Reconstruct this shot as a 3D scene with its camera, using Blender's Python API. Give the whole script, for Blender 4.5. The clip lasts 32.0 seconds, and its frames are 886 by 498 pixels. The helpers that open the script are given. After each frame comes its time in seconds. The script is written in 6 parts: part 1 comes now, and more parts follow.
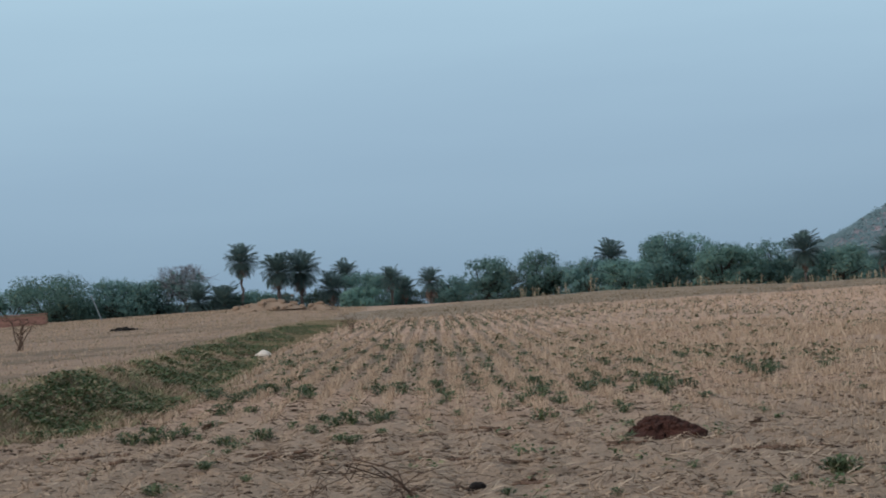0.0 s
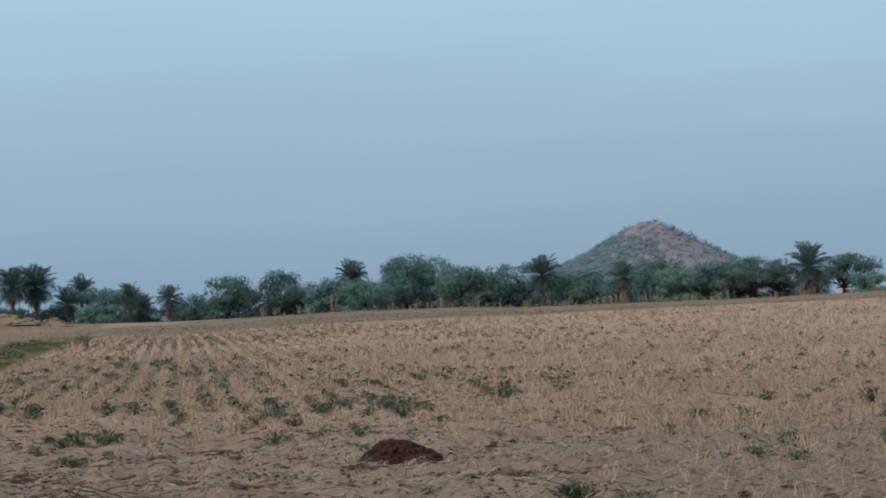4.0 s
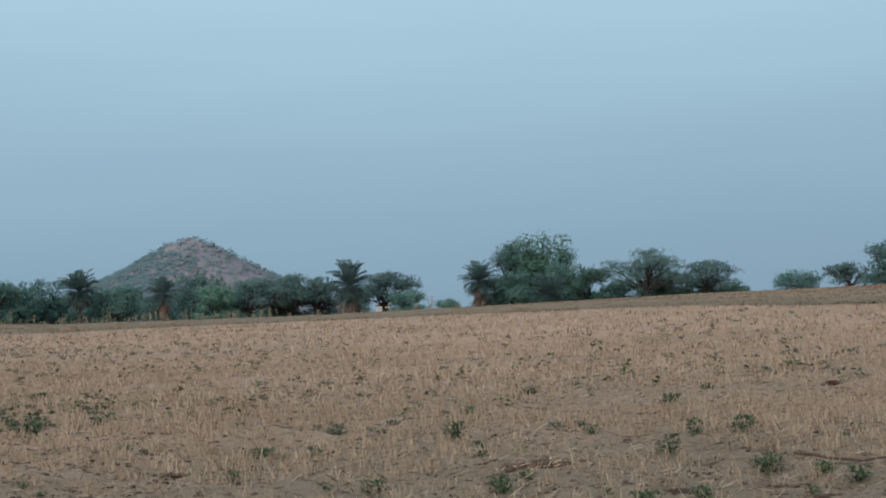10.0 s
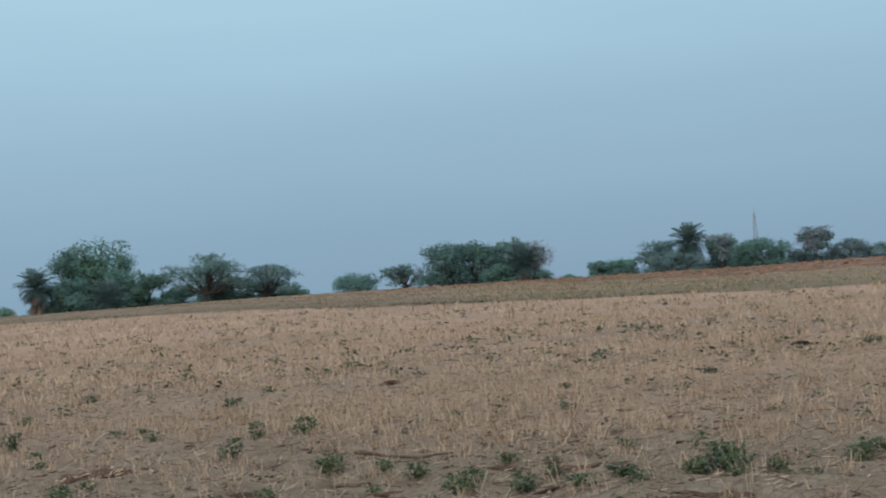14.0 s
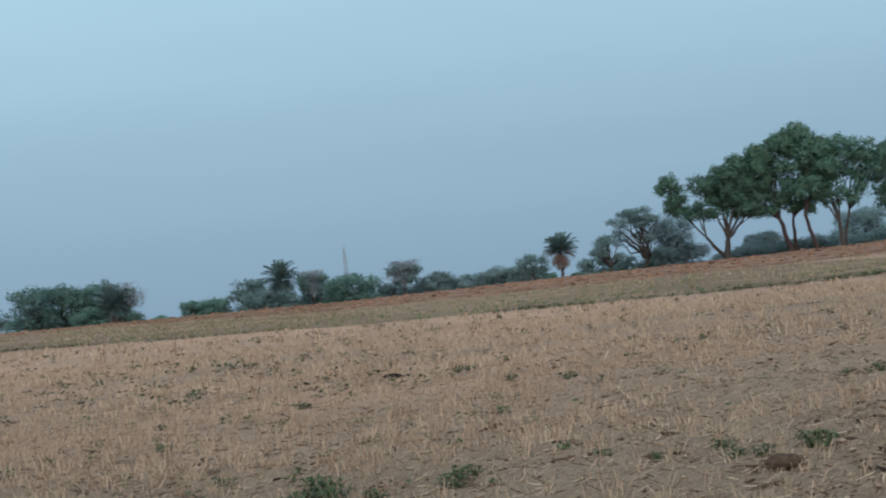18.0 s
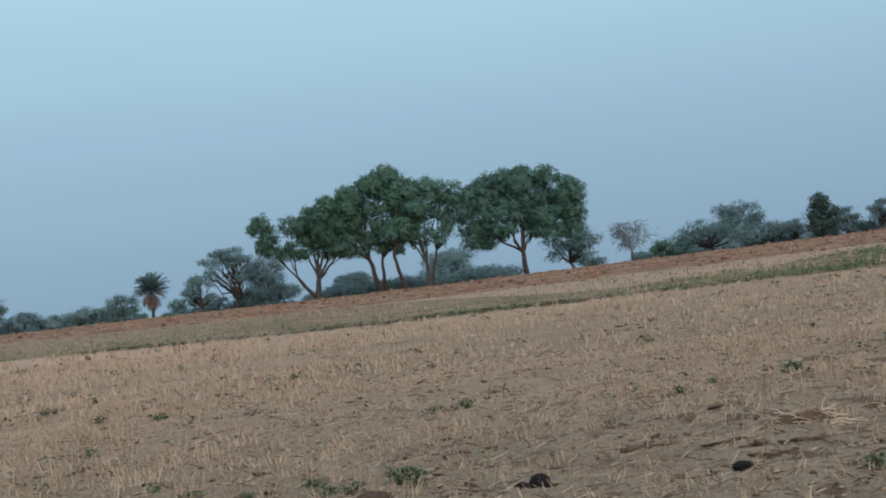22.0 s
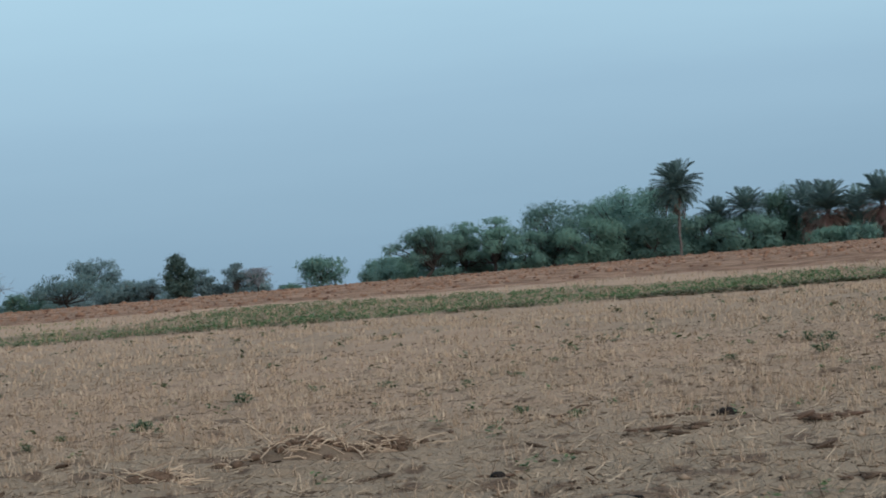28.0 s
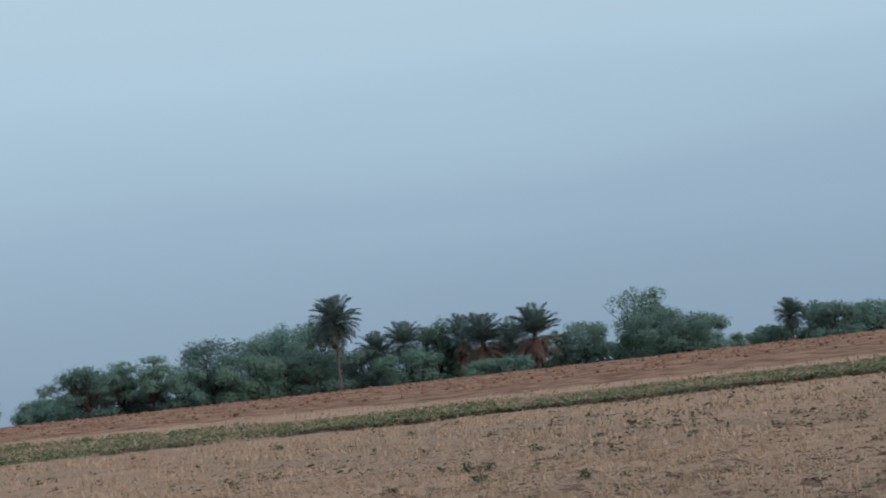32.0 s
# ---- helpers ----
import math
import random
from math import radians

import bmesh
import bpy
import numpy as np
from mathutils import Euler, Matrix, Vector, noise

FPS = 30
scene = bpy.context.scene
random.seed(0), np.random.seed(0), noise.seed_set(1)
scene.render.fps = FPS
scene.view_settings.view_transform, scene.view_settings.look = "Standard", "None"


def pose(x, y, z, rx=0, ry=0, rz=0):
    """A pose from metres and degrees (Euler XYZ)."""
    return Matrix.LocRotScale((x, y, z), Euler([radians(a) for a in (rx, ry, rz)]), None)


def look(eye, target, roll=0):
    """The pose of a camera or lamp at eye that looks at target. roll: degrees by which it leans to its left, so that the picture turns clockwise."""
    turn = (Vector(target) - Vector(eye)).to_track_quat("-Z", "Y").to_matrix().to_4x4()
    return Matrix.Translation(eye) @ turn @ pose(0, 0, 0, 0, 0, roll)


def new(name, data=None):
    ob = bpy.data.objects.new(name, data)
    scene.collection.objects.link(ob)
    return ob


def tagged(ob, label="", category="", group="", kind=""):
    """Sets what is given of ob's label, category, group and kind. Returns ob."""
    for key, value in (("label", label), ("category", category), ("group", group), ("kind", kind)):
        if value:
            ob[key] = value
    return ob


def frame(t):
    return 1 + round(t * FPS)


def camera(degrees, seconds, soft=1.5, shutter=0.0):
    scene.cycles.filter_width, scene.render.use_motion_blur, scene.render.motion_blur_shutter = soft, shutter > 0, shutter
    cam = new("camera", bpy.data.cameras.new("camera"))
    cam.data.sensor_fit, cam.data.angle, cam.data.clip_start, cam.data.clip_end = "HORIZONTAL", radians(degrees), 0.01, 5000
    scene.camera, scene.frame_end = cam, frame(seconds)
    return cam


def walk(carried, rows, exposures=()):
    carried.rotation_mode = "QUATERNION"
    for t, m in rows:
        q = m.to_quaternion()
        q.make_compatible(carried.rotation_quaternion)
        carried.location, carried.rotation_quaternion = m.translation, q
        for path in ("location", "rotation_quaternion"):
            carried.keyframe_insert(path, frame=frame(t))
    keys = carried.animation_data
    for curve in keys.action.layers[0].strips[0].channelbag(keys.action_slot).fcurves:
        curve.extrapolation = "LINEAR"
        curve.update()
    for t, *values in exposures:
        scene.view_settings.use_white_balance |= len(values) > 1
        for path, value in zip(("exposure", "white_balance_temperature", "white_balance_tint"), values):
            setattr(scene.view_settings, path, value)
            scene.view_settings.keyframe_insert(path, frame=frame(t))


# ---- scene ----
# ---------------------------------------------------------------- camera
EYE = 1.5
cam = camera(26.73, 32.0, soft=1.85, shutter=0.3)
# seconds, yaw, pitch, lean: the camera turns on the spot; an early slide forward imitates a zoom
ROWS = [
    (0.0, -0.11, 3.21, 3.98),
    (0.5, -0.83, 3.22, 3.71),
    (1.0, -1.28, 3.15, 3.41),
    (1.5, -2.00, 3.13, 3.41),
    (2.0, -3.24, 2.92, 3.38),
    (2.5, -4.36, 3.05, 3.28),
    (3.0, -5.06, 3.04, 3.47),
    (3.5, -6.74, 3.39, 3.42),
    (5.5, -10.27, 3.06, 3.20),
    (6.0, -11.52, 3.13, 3.37),
    (6.5, -13.43, 3.27, 3.52),
    (7.0, -15.15, 3.05, 3.23),
    (7.5, -16.45, 2.91, 3.10),
    (8.0, -18.28, 3.11, 3.17),
    (8.5, -19.61, 3.03, 2.97),
    (9.0, -20.84, 3.20, 3.01),
    (9.5, -21.58, 3.18, 3.19),
    (10.0, -22.21, 3.03, 3.33),
    (10.5, -24.30, 3.11, 3.96),
    (11.0, -26.46, 3.19, 4.10),
    (11.5, -28.03, 2.72, 4.59),
    (12.0, -28.68, 2.53, 4.41),
    (12.5, -29.76, 2.33, 4.30),
    (13.0, -31.03, 1.99, 4.47),
    (13.5, -33.51, 2.33, 4.55),
    (14.0, -35.65, 2.24, 4.66),
    (14.5, -37.90, 2.20, 4.65),
    (16.5, -41.92, 2.47, 5.40),
    (17.0, -43.83, 2.32, 6.28),
    (17.5, -45.71, 2.17, 6.40),
    (18.0, -48.14, 2.19, 6.63),
    (18.5, -49.71, 2.34, 6.49),
    (19.0, -49.93, 2.63, 6.49),
    (19.5, -52.15, 2.09, 6.34),
    (20.0, -54.58, 1.47, 7.03),
    (20.5, -56.36, 1.01, 7.13),
    (21.0, -58.83, 1.53, 7.00),
    (21.5, -59.75, 2.07, 7.18),
    (22.0, -60.72, 1.94, 6.93),
    (22.5, -62.00, 1.48, 6.85),
    (23.0, -64.04, 1.45, 7.02),
    (23.5, -66.59, 1.51, 7.00),
    (24.0, -68.67, 1.36, 7.09),
    (24.5, -70.94, 1.44, 6.78),
    (25.0, -72.46, 1.47, 6.19),
    (25.5, -74.04, 1.50, 6.00),
    (26.0, -76.21, 1.05, 5.49),
    (26.5, -77.64, 1.06, 5.12),
    (28.5, -81.77, 1.57, 4.90),
    (29.0, -83.33, 1.32, 4.93),
    (29.5, -84.29, 1.64, 5.02),
    (30.0, -85.05, 1.61, 5.05),
    (30.5, -86.74, 2.00, 5.25),
    (31.0, -88.31, 4.14, 6.05),
    (31.5, -89.43, 4.79, 6.49),
    (32.0, -90.90, 4.88, 6.37),
]
LIGHT = ((0, 0.0, 6550, 15), (3, 0.0, 6550, 15), (6, 0.0, 6500, 12), (9, 0.0, 6500, 10), (14, 0.05, 6450, 10), (17, 0.08, 6430, 10), (18, 0.085, 6427, 10), (19, 0.02, 6423, 10), (20, 0.10, 6420, 10), (23, 0.12, 6410, 10), (29, 0.15, 6420, 10), (30, 0.16, 6450, 10), (31, 0.08, 6600, 13), (32, 0.0, 6750, 18))
# seconds, metres still to go to the spot: a slide fitted to the view instead of zooming
ZOOM_SLIDE = np.array(((0.0, 3.44), (1.0, 3.38), (2.0, 3.29), (3.0, 3.21), (3.5, 3.21), (5.5, 1.41), (6.0, 0.57), (6.5, 0.11), (7.0, 0.01)))
AHEAD = Vector((0.1952, 0.9799, 0.0413))


def standing(t):
    return Vector((0, 0, EYE)) - AHEAD * float(np.interp(t, ZOOM_SLIDE[:, 0], ZOOM_SLIDE[:, 1], right=0.0))


walk(cam, [(t, pose(*standing(t), 90 + pitch, lean, yaw)) for t, yaw, pitch, lean in ROWS], LIGHT)

# ---------------------------------------------------------------- world and sun
SUN_ELEVATION, SUN_AZIMUTH = 25.0, 226.0
world = bpy.data.worlds.new("overcast_sky")
scene.world = world
world.use_nodes = True
wn, wl = world.node_tree.nodes, world.node_tree.links
wn.clear()
w_out = wn.new("ShaderNodeOutputWorld")
w_bg = wn.new("ShaderNodeBackground")
w_sky = wn.new("ShaderNodeTexSky")
w_sky.sky_type, w_sky.sun_disc = "NISHITA", False
w_sky.sun_elevation, w_sky.sun_rotation = radians(SUN_ELEVATION), radians(SUN_AZIMUTH)
w_sky.air_density, w_sky.dust_density, w_sky.ozone_density = 1.0, 3.0, 1.0
w_co = wn.new("ShaderNodeTexCoord")
w_sep = wn.new("ShaderNodeSeparateXYZ")
w_ramp = wn.new("ShaderNodeValToRGB")
w_noise = wn.new("ShaderNodeTexNoise")
w_map = wn.new("ShaderNodeMapping")
w_map.inputs["Scale"].default_value = (1.2, 1.2, 9.0)
w_noise.inputs["Scale"].default_value = 2.2
w_noise.inputs["Detail"].default_value = 4.0
w_add = wn.new("ShaderNodeMath")
w_add.operation = "MULTIPLY_ADD"
w_add.inputs[1].default_value = 0.06
w_scale = wn.new("ShaderNodeVectorMath")
w_scale.operation = "SCALE"
w_scale.inputs["Scale"].default_value = 0.1
w_mix = wn.new("ShaderNodeMix")
w_mix.data_type, w_mix.blend_type = "RGBA", "MIX"
w_mix.inputs["Factor"].default_value = 0.9
# thin even cloud, greyer and darker in the haze near the horizon
ramp = w_ramp.color_ramp
ramp.elements[0].position, ramp.elements[0].color = 0.0, (0.235, 0.365, 0.490, 1)
ramp.elements[1].position, ramp.elements[1].color = 1.0, (0.70, 0.80, 0.86, 1)
for where, colour in ((0.045, (0.250, 0.395, 0.525, 1)), (0.105, (0.305, 0.470, 0.605, 1)), (0.19, (0.410, 0.620, 0.745, 1)), (0.40, (0.56, 0.72, 0.82, 1))):
    ramp.elements.new(where).color = colour
wl.new(w_co.outputs["Generated"], w_sep.inputs[0])
wl.new(w_co.outputs["Generated"], w_map.inputs["Vector"])
wl.new(w_map.outputs[0], w_noise.inputs["Vector"])
wl.new(w_noise.outputs["Fac"], w_add.inputs[0])
w_off = wn.new("ShaderNodeMath")
w_off.operation = "SUBTRACT"
w_off.inputs[1].default_value = 0.03
wl.new(w_sep.outputs["Z"], w_off.inputs[0])
wl.new(w_off.outputs[0], w_add.inputs[2])
wl.new(w_add.outputs[0], w_ramp.inputs["Fac"])
wl.new(w_sky.outputs["Color"], w_scale.inputs[0])
wl.new(w_scale.outputs[0], w_mix.inputs["A"])
wl.new(w_ramp.outputs["Color"], w_mix.inputs["B"])
wl.new(w_mix.outputs["Result"], w_bg.inputs["Color"])
w_bg.inputs["Strength"].default_value = 1.0
wl.new(w_bg.outputs[0], w_out.inputs["Surface"])

sun = new("sun", bpy.data.lights.new("sun", "SUN"))
sun.data.energy, sun.data.angle, sun.data.color = 1.75, radians(45), (1.0, 0.95, 0.88)
sun_a, sun_e = radians(SUN_AZIMUTH), radians(SUN_ELEVATION)
sun_from = Vector((math.sin(sun_a) * math.cos(sun_e), math.cos(sun_a) * math.cos(sun_e), math.sin(sun_e)))
sun.matrix_world = look(sun_from * 50, (0, 0, 0))


# ---------------------------------------------------------------- materials
def shader(name, roughness=0.85):
    m = bpy.data.materials.new(name)
    m.use_nodes = True
    bsdf = m.node_tree.nodes["Principled BSDF"]
    bsdf.inputs["Roughness"].default_value = roughness
    bsdf.inputs["Specular IOR Level"].default_value = 0.25
    return m, m.node_tree.nodes, m.node_tree.links, bsdf


def mixed(nodes, links, fac, a, b, blend="MIX"):
    """A colour mix; fac, a and b are sockets or values."""
    mix = nodes.new("ShaderNodeMix")
    mix.data_type, mix.blend_type = "RGBA", blend
    for key, value in (("Factor", fac), ("A", a), ("B", b)):
        socket = mix.inputs[key] if key != "Factor" else mix.inputs[0]
        if key == "A":
            socket = mix.inputs[6]
        elif key == "B":
            socket = mix.inputs[7]
        if isinstance(value, (int, float)):
            socket.default_value = value
        elif isinstance(value, tuple):
            socket.default_value = (*value, 1)
        else:
            links.new(value, socket)
    return mix.outputs[2]


def noise_fac(nodes, links, scale, detail=5.0, low=0.35, high=0.65, stretch=(1, 1, 1)):
    co = nodes.new("ShaderNodeTexCoord")
    mp = nodes.new("ShaderNodeMapping")
    mp.inputs["Scale"].default_value = stretch
    nz = nodes.new("ShaderNodeTexNoise")
    nz.inputs["Scale"].default_value, nz.inputs["Detail"].default_value = scale, detail
    rg = nodes.new("ShaderNodeMapRange")
    rg.inputs[1].default_value, rg.inputs[2].default_value = low, high
    links.new(co.outputs["Object"], mp.inputs[0])
    links.new(mp.outputs[0], nz.inputs["Vector"])
    links.new(nz.outputs["Fac"], rg.inputs[0])
    return rg.outputs[0]


def bumped(nodes, links, bsdf, fac, strength, distance):
    bump = nodes.new("ShaderNodeBump")
    bump.inputs["Strength"].default_value, bump.inputs["Distance"].default_value = strength, distance
    links.new(fac, bump.inputs["Height"])
    links.new(bump.outputs[0], bsdf.inputs["Normal"])


def plain_material(name, dark, light, scale, roughness=0.85, bump=0.4, distance=0.01, stretch=(1, 1, 1), per_object=0.0):
    """Two tones mixed by coarse and fine noise, with relief."""
    m, nodes, links, bsdf = shader(name, roughness)
    coarse = noise_fac(nodes, links, scale, 6.0, 0.3, 0.7, stretch)
    fine = noise_fac(nodes, links, scale * 6, 4.0, 0.3, 0.7, stretch)
    colour = mixed(nodes, links, coarse, dark, light)
    colour = mixed(nodes, links, 0.25, colour, mixed(nodes, links, fine, dark, light))
    if per_object:
        info = nodes.new("ShaderNodeObjectInfo")
        hsv = nodes.new("ShaderNodeHueSaturation")
        rg = nodes.new("ShaderNodeMapRange")
        rg.inputs[3].default_value, rg.inputs[4].default_value = 1 - per_object, 1 + per_object
        links.new(info.outputs["Random"], rg.inputs[0])
        links.new(rg.outputs[0], hsv.inputs["Value"])
        links.new(colour, hsv.inputs["Color"])
        colour = hsv.outputs[0]
    links.new(colour, bsdf.inputs["Base Color"])
    bumped(nodes, links, bsdf, fine, bump, distance)
    return m


def leaf_material(name, dark, light, third=None, share=0.15, roughness=0.6, spread=0.25, through_light=0.0):
    """Many small leaves: each island takes its own tone, each plant its own brightness."""
    m, nodes, links, bsdf = shader(name, roughness)
    geo = nodes.new("ShaderNodeNewGeometry")
    colour = mixed(nodes, links, geo.outputs["Random Per Island"], dark, light)
    patch = noise_fac(nodes, links, 0.7, 3.0, 0.35, 0.65)
    colour = mixed(nodes, links, patch, colour, mixed(nodes, links, 0.6, colour, dark))
    if third:
        pick = nodes.new("ShaderNodeMath")
        pick.operation = "LESS_THAN"
        pick.inputs[1].default_value = share
        frac = nodes.new("ShaderNodeMath")
        frac.operation = "FRACT"
        mul = nodes.new("ShaderNodeMath")
        mul.operation = "MULTIPLY"
        mul.inputs[1].default_value = 37.0
        links.new(geo.outputs["Random Per Island"], mul.inputs[0])
        links.new(mul.outputs[0], frac.inputs[0])
        links.new(frac.outputs[0], pick.inputs[0])
        colour = mixed(nodes, links, pick.outputs[0], colour, third)
    info = nodes.new("ShaderNodeObjectInfo")
    rg = nodes.new("ShaderNodeMapRange")
    rg.inputs[3].default_value, rg.inputs[4].default_value = 1 - spread, 1 + spread
    hsv = nodes.new("ShaderNodeHueSaturation")
    links.new(info.outputs["Random"], rg.inputs[0])
    links.new(rg.outputs[0], hsv.inputs["Value"])
    links.new(colour, hsv.inputs["Color"])
    links.new(hsv.outputs[0], bsdf.inputs["Base Color"])
    if through_light:
        tint = nodes.new("ShaderNodeMath")
        tint.operation = "PINGPONG"
        tint.inputs[1].default_value = 0.137
        turned = nodes.new("ShaderNodeMapRange")
        turned.inputs[2].default_value = 0.137
        turned.inputs[3].default_value, turned.inputs[4].default_value = (0.48, 0.52) if through_light > 0.34 else (0.5, 0.5)
        links.new(info.outputs["Random"], tint.inputs[0])
        links.new(tint.outputs[0], turned.inputs[0])
        links.new(turned.outputs[0], hsv.inputs["Hue"])
        # thin leaves let part of the light through
        bsdf.inputs["Specular IOR Level"].default_value = 0.28
        lucent = nodes.new("ShaderNodeBsdfTranslucent")
        both = nodes.new("ShaderNodeMixShader")
        both.inputs[0].default_value = through_light
        links.new(hsv.outputs[0], lucent.inputs["Color"])
        links.new(bsdf.outputs[0], both.inputs[1])
        links.new(lucent.outputs[0], both.inputs[2])
        links.new(both.outputs[0], nodes["Material Output"].inputs["Surface"])
    return m


def ground_material():
    m, nodes, links, bsdf = shader("field_soil", 0.95)

    def zone(key):
        a = nodes.new("ShaderNodeAttribute")
        a.attribute_name = key
        return a.outputs["Fac"]

    big = noise_fac(nodes, links, 0.12, 4.0, 0.35, 0.65)
    mid = noise_fac(nodes, links, 1.3, 6.0, 0.3, 0.7)
    fine = noise_fac(nodes, links, 14.0, 5.0, 0.3, 0.7)
    crumbs = noise_fac(nodes, links, 55.0, 3.0, 0.3, 0.7)
    soil = mixed(nodes, links, mid, (0.220, 0.164, 0.115), (0.318, 0.247, 0.178))
    soil = mixed(nodes, links, fine, mixed(nodes, links, 0.35, soil, (0.100, 0.073, 0.054)), soil)
    soil = mixed(nodes, links, big, soil, mixed(nodes, links, 0.5, soil, (0.287, 0.216, 0.158)))
    litter = mixed(nodes, links, mid, (0.500, 0.315, 0.222), (0.610, 0.402, 0.292))
    soil = mixed(nodes, links, zone("litter"), soil, mixed(nodes, links, 0.78, soil, litter))
    clumps = noise_fac(nodes, links, 0.55, 6.0, 0.38, 0.62, (1, 1, 1))
    plough = mixed(nodes, links, clumps, (0.160, 0.084, 0.053), (0.330, 0.202, 0.138))
    soil = mixed(nodes, links, zone("ploughed"), soil, plough)
    grass = mixed(nodes, links, fine, (0.120, 0.090, 0.056), (0.250, 0.184, 0.120))
    tufts = noise_fac(nodes, links, 0.45, 5.0, 0.42, 0.60)
    grass = mixed(nodes, links, tufts, grass, mixed(nodes, links, 0.7, grass, (0.330, 0.232, 0.156)))
    soil = mixed(nodes, links, zone("grassy"), soil, grass)
    furrow = noise_fac(nodes, links, 0.22, 4.0, 0.45, 0.66, (0.10, 1, 1))
    dry = mixed(nodes, links, mid, (0.266, 0.179, 0.126), (0.360, 0.252, 0.181))
    soil = mixed(nodes, links, zone("fallow"), soil, mixed(nodes, links, furrow, dry, mixed(nodes, links, 0.6, dry, (0.105, 0.085, 0.058))))
    pos, split, turn, wave = (nodes.new("ShaderNode" + k) for k in ("TexCoord", "SeparateXYZ", "Math", "Math"))
    turn.operation, wave.operation = "MULTIPLY", "COSINE"
    turn.inputs[1].default_value = 2 * math.pi / 0.45
    links.new(pos.outputs["Object"], split.inputs[0])
    links.new(split.outputs["X"], turn.inputs[0])
    links.new(turn.outputs[0], wave.inputs[0])
    gap = nodes.new("ShaderNodeMapRange")
    gap.inputs[1].default_value, gap.inputs[2].default_value = 0.5, -0.8
    links.new(wave.outputs[0], gap.inputs[0])
    drill = nodes.new("ShaderNodeMath")
    drill.operation = "MULTIPLY"
    links.new(gap.outputs[0], drill.inputs[0])
    links.new(zone("drilled"), drill.inputs[1])
    soil = mixed(nodes, links, drill.outputs[0], soil, mixed(nodes, links, 0.55, soil, (0.105, 0.085, 0.058)))
    crust = noise_fac(nodes, links, 2.6, 7.0, 0.565, 0.63)
    torn = mixed(nodes, links, fine, (0.085, 0.054, 0.038), (0.165, 0.108, 0.076))
    both = nodes.new("ShaderNodeMath")
    both.operation = "MULTIPLY"
    links.new(crust, both.inputs[0])
    links.new(zone("broken"), both.inputs[1])
    soil = mixed(nodes, links, both.outputs[0], soil, torn)
    links.new(soil, bsdf.inputs["Base Color"])
    # fine cracks between flat crusts
    co = nodes.new("ShaderNodeTexCoord")
    cells = nodes.new("ShaderNodeTexVoronoi")
    cells.feature = "DISTANCE_TO_EDGE"
    cells.inputs["Scale"].default_value = 11.0
    links.new(co.outputs["Object"], cells.inputs["Vector"])
    edge = nodes.new("ShaderNodeMapRange")
    edge.inputs[1].default_value, edge.inputs[2].default_value = 0.0, 0.10
    links.new(cells.outputs["Distance"], edge.inputs[0])
    height = mixed(nodes, links, 0.35, fine, crumbs)
    height = mixed(nodes, links, 0.3, height, edge.outputs[0])
    bumped(nodes, links, bsdf, height, 1.0, 0.05)
    return m


M_GROUND = ground_material()
M_STRAW = leaf_material("dry_straw", (0.407, 0.289, 0.204), (0.657, 0.513, 0.377), (0.266, 0.174, 0.118), 0.12, 0.8)
M_STRAW_GREY = leaf_material("weathered_straw", (0.223, 0.164, 0.115), (0.434, 0.341, 0.254), (0.081, 0.053, 0.037), 0.36, 0.8)
M_DRYGRASS = leaf_material("dry_grass", (0.244, 0.174, 0.122), (0.414, 0.307, 0.222), (0.133, 0.115, 0.067), 0.22, 0.8)
M_STRAW_PALE = leaf_material("pale_stubble_straw", (0.333, 0.240, 0.170), (0.518, 0.400, 0.296), (0.222, 0.159, 0.107), 0.2, 0.8)
M_BUND = leaf_material("bund_grass", (0.148, 0.110, 0.071), (0.281, 0.204, 0.139), (0.096, 0.078, 0.044), 0.15, 0.8)
M_GREENGRASS = leaf_material("green_crop", (0.052, 0.106, 0.042), (0.122, 0.190, 0.080), (0.30, 0.25, 0.15), 0.05, 0.7, 0.2, 0.3)
M_OLIVE = leaf_material("olive_grass", (0.100, 0.112, 0.056), (0.215, 0.205, 0.112), (0.30, 0.225, 0.15), 0.3, 0.8)
M_BANKGREEN = leaf_material("bank_green_grass", (0.050, 0.080, 0.034), (0.130, 0.165, 0.074), (0.26, 0.21, 0.125), 0.2, 0.7, 0.2, 0.2)
M_WEED = leaf_material("weed_leaf", (0.030, 0.054, 0.023), (0.108, 0.145, 0.062), (0.19, 0.18, 0.10), 0.10, 0.6, 0.25, 0.2)
# tree leaves: extra blue and lightness in these colours stand for distance haze
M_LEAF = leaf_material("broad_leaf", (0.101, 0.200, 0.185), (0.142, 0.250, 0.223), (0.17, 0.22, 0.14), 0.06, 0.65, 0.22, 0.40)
M_LEAF_GROVE = leaf_material("shade_tree_leaf", (0.087, 0.179, 0.140), (0.128, 0.231, 0.169), (0.17, 0.22, 0.12), 0.05, 0.7, 0.15, 0.40)
M_LEAF_DARK = leaf_material("dark_leaf", (0.060, 0.105, 0.100), (0.110, 0.170, 0.145), (0.14, 0.16, 0.11), 0.05, 0.6, 0.2, 0.4)
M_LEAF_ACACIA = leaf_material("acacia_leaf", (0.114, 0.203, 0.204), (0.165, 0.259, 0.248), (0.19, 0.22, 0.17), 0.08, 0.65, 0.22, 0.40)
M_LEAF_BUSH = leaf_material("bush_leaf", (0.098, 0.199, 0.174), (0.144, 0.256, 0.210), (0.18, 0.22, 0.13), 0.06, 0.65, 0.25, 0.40)
